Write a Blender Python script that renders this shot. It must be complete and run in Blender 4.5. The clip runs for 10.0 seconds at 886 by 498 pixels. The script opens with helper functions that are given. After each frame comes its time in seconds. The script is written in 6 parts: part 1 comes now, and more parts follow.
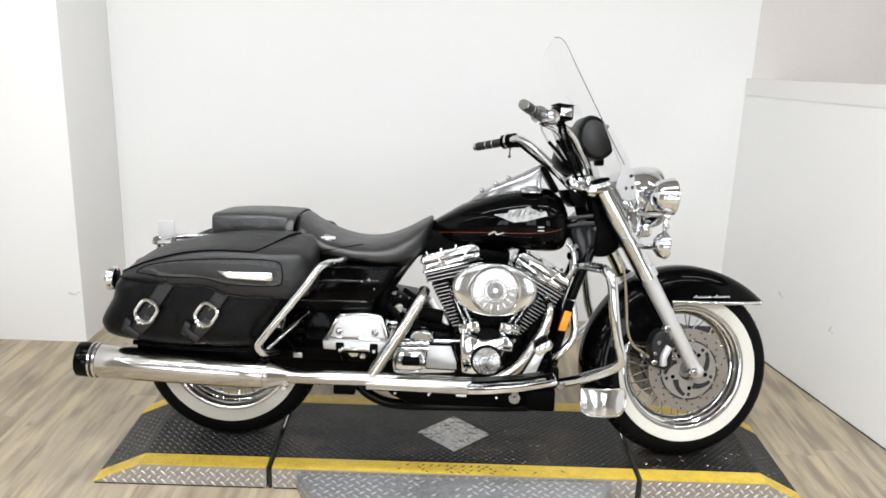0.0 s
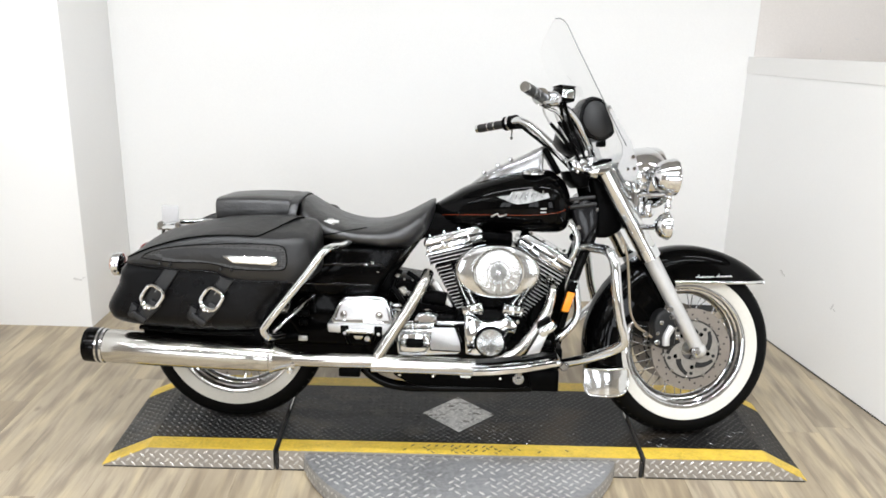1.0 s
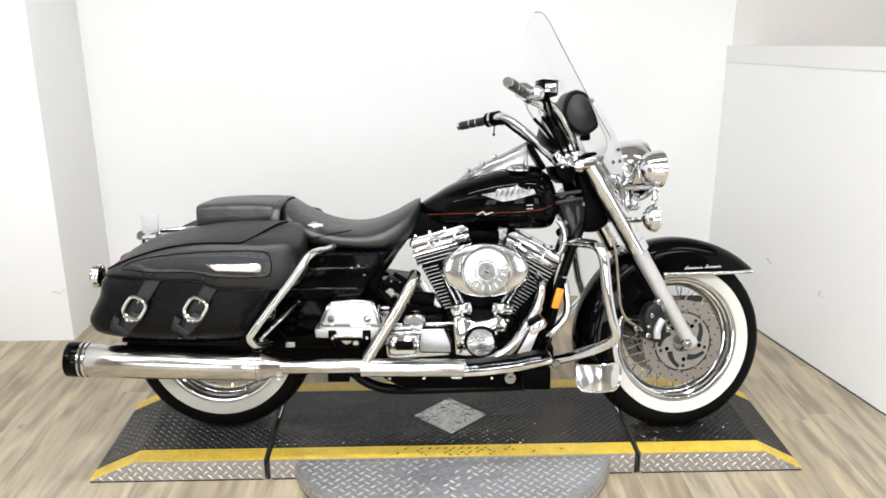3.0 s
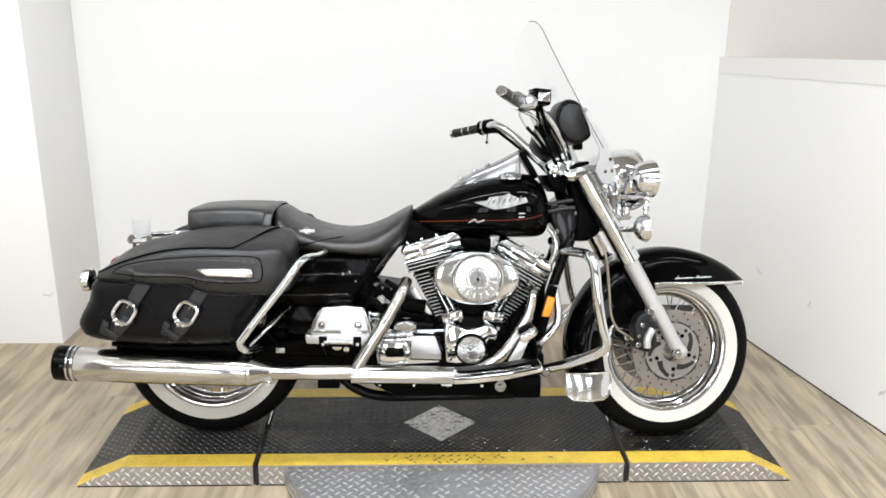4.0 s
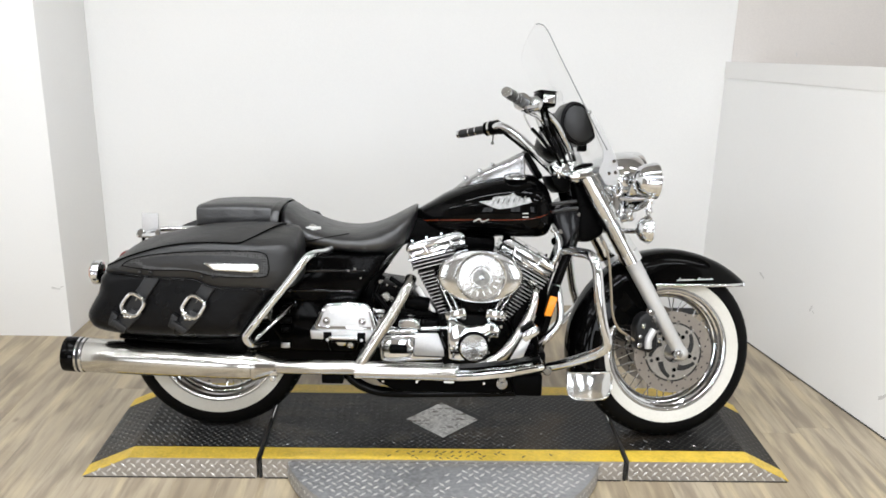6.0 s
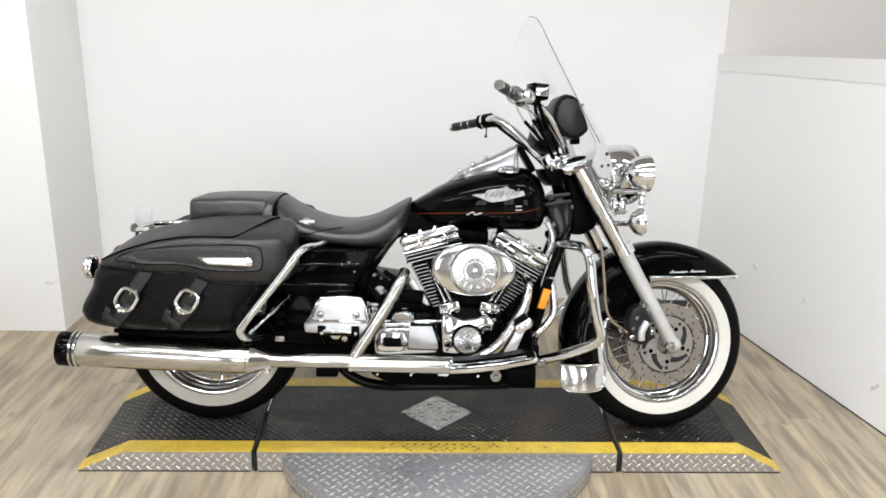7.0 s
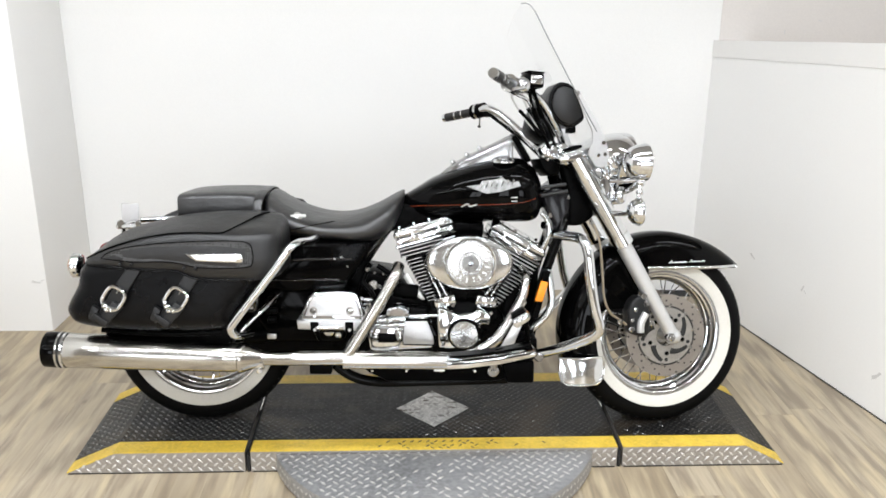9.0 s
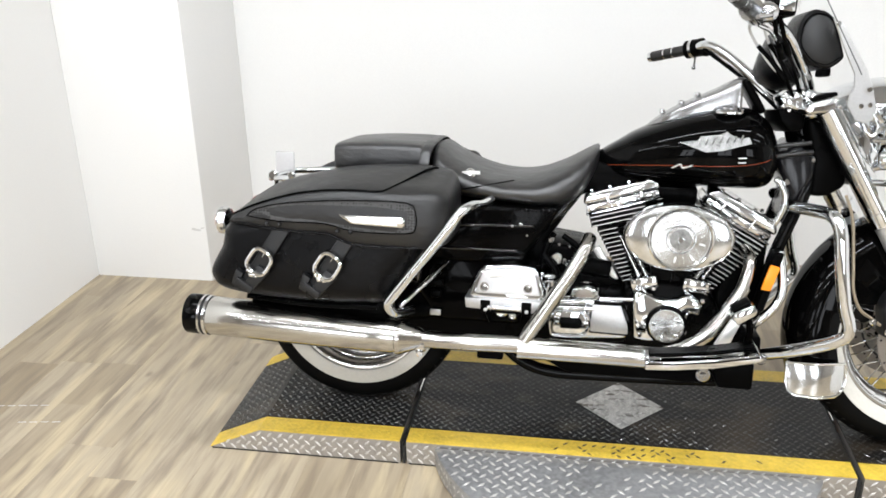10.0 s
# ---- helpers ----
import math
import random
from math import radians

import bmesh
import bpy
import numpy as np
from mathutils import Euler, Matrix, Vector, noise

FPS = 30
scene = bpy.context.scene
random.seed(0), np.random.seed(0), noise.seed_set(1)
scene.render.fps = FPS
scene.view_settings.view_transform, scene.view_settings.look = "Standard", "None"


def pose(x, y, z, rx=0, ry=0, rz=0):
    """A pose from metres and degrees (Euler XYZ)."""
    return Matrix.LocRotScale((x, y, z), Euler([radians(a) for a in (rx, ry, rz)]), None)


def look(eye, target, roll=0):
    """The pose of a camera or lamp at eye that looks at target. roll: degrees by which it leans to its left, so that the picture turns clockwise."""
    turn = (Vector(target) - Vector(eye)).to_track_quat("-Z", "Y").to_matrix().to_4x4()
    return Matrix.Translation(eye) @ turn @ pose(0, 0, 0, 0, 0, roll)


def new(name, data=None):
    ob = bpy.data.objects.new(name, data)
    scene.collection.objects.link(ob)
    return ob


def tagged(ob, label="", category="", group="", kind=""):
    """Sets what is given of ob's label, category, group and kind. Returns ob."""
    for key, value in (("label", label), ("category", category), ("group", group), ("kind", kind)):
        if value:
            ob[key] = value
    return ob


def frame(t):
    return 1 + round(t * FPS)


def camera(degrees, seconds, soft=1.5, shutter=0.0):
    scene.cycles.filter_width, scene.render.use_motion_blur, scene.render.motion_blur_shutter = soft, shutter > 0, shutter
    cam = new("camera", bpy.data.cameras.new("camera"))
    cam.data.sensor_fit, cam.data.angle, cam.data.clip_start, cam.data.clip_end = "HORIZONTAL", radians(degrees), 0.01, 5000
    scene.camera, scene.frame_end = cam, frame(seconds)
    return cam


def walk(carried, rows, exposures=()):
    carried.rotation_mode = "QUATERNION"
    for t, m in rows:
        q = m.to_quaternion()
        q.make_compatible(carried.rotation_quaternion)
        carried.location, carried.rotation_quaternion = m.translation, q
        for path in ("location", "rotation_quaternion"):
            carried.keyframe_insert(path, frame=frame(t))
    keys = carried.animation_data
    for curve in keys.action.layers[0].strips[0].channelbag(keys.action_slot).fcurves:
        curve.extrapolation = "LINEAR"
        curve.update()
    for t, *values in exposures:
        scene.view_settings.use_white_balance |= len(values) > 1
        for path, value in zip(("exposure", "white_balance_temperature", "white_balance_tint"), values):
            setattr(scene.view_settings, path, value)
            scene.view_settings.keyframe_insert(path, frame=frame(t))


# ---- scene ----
cam = camera(55.3, 10.0, 1.7)
PATH = [
    (0, (-0.086, -2.777, 1.601), (-0.071, -0.859, 1.034), 2.1),
    (0.5, (-0.088, -2.769, 1.612), (-0.085, -0.859, 1.019), 2.0),
    (1, (-0.089, -2.787, 1.611), (-0.078, -0.883, 1.0), 1.5),
    (1.5, (-0.094, -2.792, 1.611), (-0.062, -0.886, 1.006), 1.7),
    (2, (-0.103, -2.781, 1.61), (-0.062, -0.883, 0.98), 1.8),
    (2.5, (-0.103, -2.765, 1.607), (-0.061, -0.868, 0.974), 0.9),
    (3, (-0.104, -2.749, 1.607), (-0.05, -0.847, 0.991), -0.1),
    (4.5, (-0.102, -2.751, 1.613), (-0.029, -0.844, 1.013), 1.2),
    (5, (-0.106, -2.762, 1.611), (-0.054, -0.854, 1.014), 1.2),
    (5.5, (-0.097, -2.774, 1.609), (-0.046, -0.867, 1.009), 1.4),
    (6.8, (-0.096, -2.799, 1.612), (-0.029, -0.89, 1.02), 1.3),
    (7, (-0.09, -2.792, 1.611), (-0.022, -0.889, 0.999), 1.3),
    (7.5, (-0.093, -2.787, 1.606), (-0.016, -0.887, 0.987), 1.4),
    (8, (-0.092, -2.778, 1.608), (-0.019, -0.877, 0.993), 1.4),
    (8.5, (-0.097, -2.766, 1.602), (-0.017, -0.863, 0.992), 1.4),
    (9, (-0.098, -2.734, 1.595), (-0.01, -0.838, 0.966), 0.7),
    (9.2, (-0.093, -2.694, 1.581), (-0.012, -0.804, 0.933), 0.4),
    (9.5, (-0.032, -2.593, 1.546), (-0.113, -0.71, 0.877), -0.3),
    (9.7, (-0.07, -2.491, 1.533), (-0.257, -0.636, 0.811), 2.1),
    (9.8, (-0.093, -2.434, 1.525), (-0.332, -0.592, 0.783), 1.4),
    (10, (-0.166, -2.278, 1.499), (-0.467, -0.448, 0.751), -0.9),
]
EXPOSURES = [(0, -0.21), (0.5, -0.12), (1, -0.08), (2, -0.03), (3, -0.05), (4.5, -0.12), (5.5, -0.21), (7, -0.23), (7.5, -0.22), (8, -0.19), (8.5, -0.17), (9, -0.12), (9.5, -0.05), (10, -0.04)]
walk(cam, [(t, look(eye, target, roll)) for t, eye, target, roll in PATH], EXPOSURES)

# ---- world and lights ----
world = bpy.data.worlds.new("world")
scene.world = world
world.use_nodes = True
world.node_tree.nodes["Background"].inputs[0].default_value = (1, 1, 1, 1)
world.node_tree.nodes["Background"].inputs[1].default_value = 0.05


def area_lamp(x, y, z, sx, sy, power, target=None, colour=(0.926, 0.963, 1.014)):
    data = bpy.data.lights.new("lamp", "AREA")
    data.shape, data.size, data.size_y, data.energy, data.color = "RECTANGLE", sx, sy, power, colour
    ob = new("lamp", data)
    ob.matrix_world = look((x, y, z), target or (x, y + 0.001, 0))
    return ob


CEIL = 3.1
# fluorescent troffers: x, y, power
TROFFERS = [(-1.15, -0.85, 31), (0.40, -0.85, 28), (2.55, -0.85, 26), (-3.2, -2.6, 36), (-1.15, -2.6, 68), (0.40, -2.6, 53), (2.55, -2.6, 36),
            (-3.2, -4.6, 25), (-1.15, -4.6, 32), (0.40, -4.6, 32), (2.55, -4.6, 25)]
for lx, ly, lp in TROFFERS:
    area_lamp(lx, ly, CEIL - 0.06, 1.5, 0.09, lp)

# daylight in the shop windows at the far end: x from, x to
WINDOWS = [(-3.3, -2.1), (-0.6, 0.6), (2.1, 3.3)]
for wa, wb in WINDOWS:
    area_lamp((wa + wb) / 2, -7.10, 1.45, wb - wa, 1.9, 62, ((wa + wb) / 2, 0, 1.45))

# ---- materials ----


def material(name):
    m = bpy.data.materials.new(name)
    m.use_nodes = True
    return m, m.node_tree.nodes, m.node_tree.links, m.node_tree.nodes["Principled BSDF"]


def mix_rgb(nodes, links, fac, a, b):
    n = nodes.new("ShaderNodeMix")
    n.data_type = "RGBA"
    for sock, v in ((n.inputs[0], fac), (n.inputs[6], a), (n.inputs[7], b)):
        if hasattr(v, "is_linked"):
            links.new(v, sock)
        else:
            sock.default_value = v if not isinstance(v, tuple) else (*v, 1)
    return n.outputs[2]


def noise_out(nodes, links, scale, detail=4, stretch=None, coords="Object", offset=None):
    tc = nodes.new("ShaderNodeTexCoord")
    mp = nodes.new("ShaderNodeMapping")
    links.new(tc.outputs[coords], mp.inputs[0])
    if stretch:
        mp.inputs[3].default_value = stretch
    if offset is not None:
        links.new(offset, mp.inputs[1])
    n = nodes.new("ShaderNodeTexNoise")
    n.inputs["Scale"].default_value, n.inputs["Detail"].default_value = scale, detail
    links.new(mp.outputs[0], n.inputs["Vector"])
    return n.outputs[0]


def ramp(nodes, links, src, a, b):
    n = nodes.new("ShaderNodeMapRange")
    n.inputs[1].default_value, n.inputs[2].default_value = a, b
    links.new(src, n.inputs[0])
    return n.outputs[0]


def surface(name, colour, rough, metal=0.0, vary=0.15, scale=6.0, fine=120.0, bump=0.0, rvary=0.1, coat=0.0, stretch=None, spec=0.5, wrinkle=0.0):
    """A plain surface with large stains, fine grain and a little relief."""
    m, nodes, links, p = material(name)
    big, small = noise_out(nodes, links, scale, 5, stretch), noise_out(nodes, links, fine, 3, stretch)
    dark = tuple(c * (1 - vary) for c in colour)
    col = mix_rgb(nodes, links, ramp(nodes, links, big, 0.3, 0.7), dark, colour)
    col = mix_rgb(nodes, links, ramp(nodes, links, small, 0.35, 0.9), col, tuple(min(1, c * (1 + vary * 0.5)) for c in colour))
    links.new(col, p.inputs["Base Color"])
    r = nodes.new("ShaderNodeMapRange")
    r.inputs[3].default_value, r.inputs[4].default_value = max(0.01, rough - rvary), rough + rvary
    links.new(big, r.inputs[0])
    links.new(r.outputs[0], p.inputs["Roughness"])
    p.inputs["Metallic"].default_value = metal
    p.inputs["Specular IOR Level"].default_value = spec
    if coat:
        p.inputs["Coat Weight"].default_value, p.inputs["Coat Roughness"].default_value = coat, 0.03
    if bump:
        b = nodes.new("ShaderNodeBump")
        b.inputs["Strength"].default_value, b.inputs["Distance"].default_value = bump, 0.002
        links.new(small, b.inputs["Height"])
        links.new(b.outputs[0], p.inputs["Normal"])
        if wrinkle:
            w = nodes.new("ShaderNodeBump")
            w.inputs["Strength"].default_value, w.inputs["Distance"].default_value = wrinkle, 0.006
            links.new(noise_out(nodes, links, 16, 5, (1.0, 1.0, 1.6)), w.inputs["Height"])
            links.new(w.outputs[0], b.inputs["Normal"])
    return m


CHROME = surface("chrome", (0.74, 0.755, 0.77), 0.035, 1.0, 0.04, 8, 200, 0.0, 0.025)
POLISHED = surface("polished_aluminium", (0.74, 0.74, 0.72), 0.16, 1.0, 0.08, 10, 250, 0.03, 0.06)
SATIN = surface("satin_aluminium", (0.64, 0.64, 0.635), 0.44, 0.7, 0.1, 12, 300, 0.05, 0.06)
BRUSHED = surface("turned_metal", (0.60, 0.60, 0.59), 0.26, 1.0, 0.25, 14, 90, 0.05, 0.08)
SATINBLACK = surface("satin_black_paint", (0.0012, 0.0012, 0.0012), 0.12, 0.0, 0.3, 6, 120, 0.05, 0.05, coat=0.03, spec=0.03)
# lathe marks: the gloss is drawn out round the middle of the turned faces
_tangent = BRUSHED.node_tree.nodes.new("ShaderNodeTangent")
_tangent.direction_type, _tangent.axis = "RADIAL", "Y"
_gloss = BRUSHED.node_tree.nodes["Principled BSDF"]
_gloss.inputs["Anisotropic"].default_value = 0.85
BRUSHED.node_tree.links.new(_tangent.outputs[0], _gloss.inputs["Tangent"])
DISC = surface("brake_steel", (0.27, 0.24, 0.21), 0.42, 0.6, 0.12, 20, 200, 0.03, 0.08)
STEEL = surface("tread_plate_steel", (0.43, 0.405, 0.375), 0.40, 0.6, 0.25, 5, 80, 0.12, 0.1)
GLOSS = surface("gloss_black_paint", (0.0012, 0.0012, 0.0012), 0.05, 0.0, 0.2, 4, 90, 0.0, 0.03, coat=0.10, spec=0.05)
TUBEPAINT = surface("polished_black_enamel", (0.0012, 0.0012, 0.0013), 0.06, 0.0, 0.2, 4, 90, 0.0, 0.03, coat=0.35, spec=0.3)
LEATHER = surface("black_leather", (0.005, 0.005, 0.0055), 0.42, 0.0, 0.4, 9, 420, 0.3, 0.07, spec=0.65, wrinkle=0.6)
HIDE = surface("matt_black_leather", (0.002, 0.002, 0.0025), 0.28, 0.0, 0.3, 9, 420, 0.35, 0.07, spec=0.16, wrinkle=0.5)
STRAP = surface("strap_leather", (0.008, 0.008, 0.0085), 0.42, 0.0, 0.4, 14, 300, 0.3, 0.09, spec=0.45)
SEATSKIN = surface("black_vinyl", (0.004, 0.004, 0.0046), 0.40, 0.0, 0.3, 8, 500, 0.15, 0.10, spec=1.0, wrinkle=0.9)
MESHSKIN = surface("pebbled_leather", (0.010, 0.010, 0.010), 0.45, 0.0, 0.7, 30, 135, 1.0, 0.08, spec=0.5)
# pebble shading put into the colour: dark pits, paler grey peaks
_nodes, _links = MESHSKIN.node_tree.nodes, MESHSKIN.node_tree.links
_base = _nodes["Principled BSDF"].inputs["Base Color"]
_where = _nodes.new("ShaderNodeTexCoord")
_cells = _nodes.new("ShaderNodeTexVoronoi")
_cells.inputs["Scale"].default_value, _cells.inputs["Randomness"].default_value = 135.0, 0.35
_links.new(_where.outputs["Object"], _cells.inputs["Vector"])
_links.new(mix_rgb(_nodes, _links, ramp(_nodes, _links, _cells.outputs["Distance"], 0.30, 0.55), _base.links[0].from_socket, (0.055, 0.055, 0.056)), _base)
NECKPAINT = surface("worn_gloss_black", (0.005, 0.005, 0.006), 0.20, 0.0, 0.4, 6, 90, 0.02, 0.06, coat=0.12, spec=0.22)
BRAIDED = surface("tan_braided_hose", (0.36, 0.30, 0.22), 0.32, 0.6, 0.2, 40, 300, 0.1, 0.08)
PALELENS = surface("pale_amber_lens", (0.62, 0.40, 0.33), 0.16, 0.3, 0.15, 40, 120, 0.2)
CASTCHROME = surface("satin_chrome", (0.72, 0.73, 0.735), 0.13, 1.0, 0.08, 10, 220, 0.03, 0.04)
PLASTIC = surface("black_plastic", (0.0015, 0.0015, 0.0015), 0.30, 0.0, 0.3, 10, 200, 0.1, spec=0.03)
ENGINE = surface("black_engine_paint", (0.0015, 0.0015, 0.0015), 0.28, 0.0, 0.4, 15, 200, 0.2, spec=0.05)
FIN = surface("machined_fin_edge", (0.56, 0.56, 0.555), 0.4, 0.4, 0.2, 30, 300, 0.05)
RUBBER = surface("tyre_rubber", (0.003, 0.003, 0.003), 0.6, 0.0, 0.35, 7, 160, 0.25, spec=0.07)
WHITEWALL = surface("whitewall_rubber", (0.66, 0.64, 0.585), 0.55, 0.0, 0.10, 6, 160, 0.05)
AMBER = surface("amber_lens", (0.95, 0.30, 0.02), 0.2, 0.0, 0.1, 30, 200, 0.1)
RED = surface("red_lens", (0.22, 0.010, 0.008), 0.2, 0.0, 0.1, 30, 200)
LENS = surface("clear_lens", (0.6, 0.6, 0.58), 0.08, 0.6, 0.2, 40, 120, 0.3)
CARRIER = surface("cast_carrier", (0.37, 0.35, 0.32), 0.36, 0.7, 0.2, 40, 200, 0.05)
BADGE = surface("silver_badge", (0.30, 0.30, 0.295), 0.36, 0.8, 0.75, 70, 260, 0.6)
EDGE = surface("acrylic_edge", (0.16, 0.165, 0.165), 0.25, 0.0, 0.3, 9, 60, 0.0, 0.05)
SCUFF_DASH = surface("scuff_and_dash_grey", (0.66, 0.65, 0.635), 0.62, 0.0, 0.1, 40, 160, 0.1)
BLADE = surface("bright_bracket_metal", (0.60, 0.60, 0.595), 0.34, 0.85, 0.14, 14, 200, 0.05)
DULL = surface("dull_metal", (0.34, 0.34, 0.34), 0.20, 0.95, 0.2, 14, 200, 0.05)
CALIPER = surface("charcoal_caliper_paint", (0.009, 0.009, 0.0095), 0.42, 0.0, 0.4, 14, 160, 0.15, spec=0.3)
PIPE = surface("hazed_chrome", (0.53, 0.518, 0.49), 0.16, 1.0, 0.06, 8, 200, 0.0, 0.04)
STRIPE = surface("red_pinstripe", (0.16, 0.03, 0.012), 0.2, 0.0, 0.05)
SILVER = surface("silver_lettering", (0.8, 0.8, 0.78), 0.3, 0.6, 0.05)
GREYPLATE = surface("grey_plate", (0.50, 0.49, 0.485), 0.45, 0.0, 0.08, 9, 90, 0.05)
WALL = surface("white_wall_paint", (0.86, 0.855, 0.84), 0.62, 0.0, 0.03, 1.3, 160, 0.08)
# same white paint, colour raised to brighten the weakly lit partition and pillar
WALL_LIFTED = surface("lifted_white_paint", (0.88, 0.875, 0.86), 0.62, 0.0, 0.03, 1.3, 160, 0.08)
BEIGE = surface("beige_wall_paint", (0.74, 0.70, 0.665), 0.6, 0.0, 0.06, 1.3, 160, 0.08)
TRIM = surface("white_gloss_trim", (0.82, 0.81, 0.79), 0.4, 0.0, 0.03, 3, 160, 0.04)
CEILING = surface("ceiling_paint", (0.46, 0.455, 0.445), 0.7, 0.0, 0.04, 2, 100, 0.1)
YELLOW = surface("worn_yellow_paint", (0.72, 0.50, 0.065), 0.42, 0.0, 0.32, 22, 90, 0.2)
DECK = surface("dark_grip_paint", (0.010, 0.010, 0.010), 0.36, 0.0, 0.8, 3.5, 60, 0.3, 0.1, spec=0.18)
_nodes, _links = DECK.node_tree.nodes, DECK.node_tree.links
_base = _nodes["Principled BSDF"].inputs["Base Color"]
_dust = ramp(_nodes, _links, noise_out(_nodes, _links, 9, 6, (1.0, 1.3, 1.0)), 0.56, 0.78)
_rust = ramp(_nodes, _links, noise_out(_nodes, _links, 4, 6, (1.0, 1.6, 1.0)), 0.55, 0.72)
_links.new(mix_rgb(_nodes, _links, _rust, mix_rgb(_nodes, _links, _dust, _base.links[0].from_socket, (0.048, 0.041, 0.032)), (0.044, 0.033, 0.022)), _base)
# worn lug paint, its colour also raised for the highlights on the lugs
LUG = surface("worn_highlit_grip_paint", (0.17, 0.17, 0.165), 0.22, 0.5, 0.55, 4, 60, 0.2, 0.1)
# worn steel lug tops, painted brighter for the light they catch
WORN_HIGHLIT = surface("worn_highlit_lugs", (0.68, 0.665, 0.645), 0.32, 0.5, 0.3, 8, 80, 0.1, 0.1)
STEP = surface("pale_step_steel", (0.37, 0.372, 0.375), 0.40, 0.55, 0.4, 3, 70, 0.15, 0.1)
SCRATCHED = surface("scratched_steel", (0.56, 0.55, 0.53), 0.38, 0.6, 0.65, 26, 120, 0.25, 0.12, stretch=(1.0, 0.35, 1.0))
_nodes, _links = SCRATCHED.node_tree.nodes, SCRATCHED.node_tree.links
_base = _nodes["Principled BSDF"].inputs["Base Color"]
_rub = ramp(_nodes, _links, noise_out(_nodes, _links, 34, 6, (0.5, 1.6, 1.0)), 0.55, 0.66)
_links.new(mix_rgb(_nodes, _links, _rub, _base.links[0].from_socket, (0.10, 0.085, 0.07)), _base)
DUSTLUG = surface("dust_filled_lugs", (0.036, 0.032, 0.028), 0.34, 0.2, 0.7, 5, 60, 0.2, 0.1)
BARELUG = surface("lugs_rubbed_bare", (0.085, 0.075, 0.055), 0.40, 0.3, 0.6, 30, 90, 0.2, 0.1)
DARKROOM = surface("beige_showroom_paint", (0.32, 0.295, 0.265), 0.6, 0.0, 0.25, 0.6, 90, 0.1)
JOINT = surface("dark_gap", (0.01, 0.01, 0.01), 0.7)


def acrylic():
    """Clear sheet: lets light straight through, with a thin gloss that grows at a slant."""
    m, nodes, links, p = material("clear_acrylic")
    nodes.remove(p)
    clear, gloss, mix, fres = (nodes.new("ShaderNode" + k) for k in ("BsdfTransparent", "BsdfGlossy", "MixShader", "Fresnel"))
    clear.inputs[0].default_value = (0.99, 0.992, 0.992, 1)
    gloss.inputs["Roughness"].default_value = 0.03
    fres.inputs[0].default_value = 1.16
    soft = nodes.new("ShaderNodeMath")
    soft.operation = "MULTIPLY"
    soft.inputs[1].default_value = 0.12
    links.new(fres.outputs[0], soft.inputs[0])
    links.new(soft.outputs[0], mix.inputs[0])
    links.new(clear.outputs[0], mix.inputs[1])
    links.new(gloss.outputs[0], mix.inputs[2])
    links.new(mix.outputs[0], nodes["Material Output"].inputs[0])
    return m


ACRYLIC = acrylic()


PW, PL = 0.152, 1.22    # plank width and length


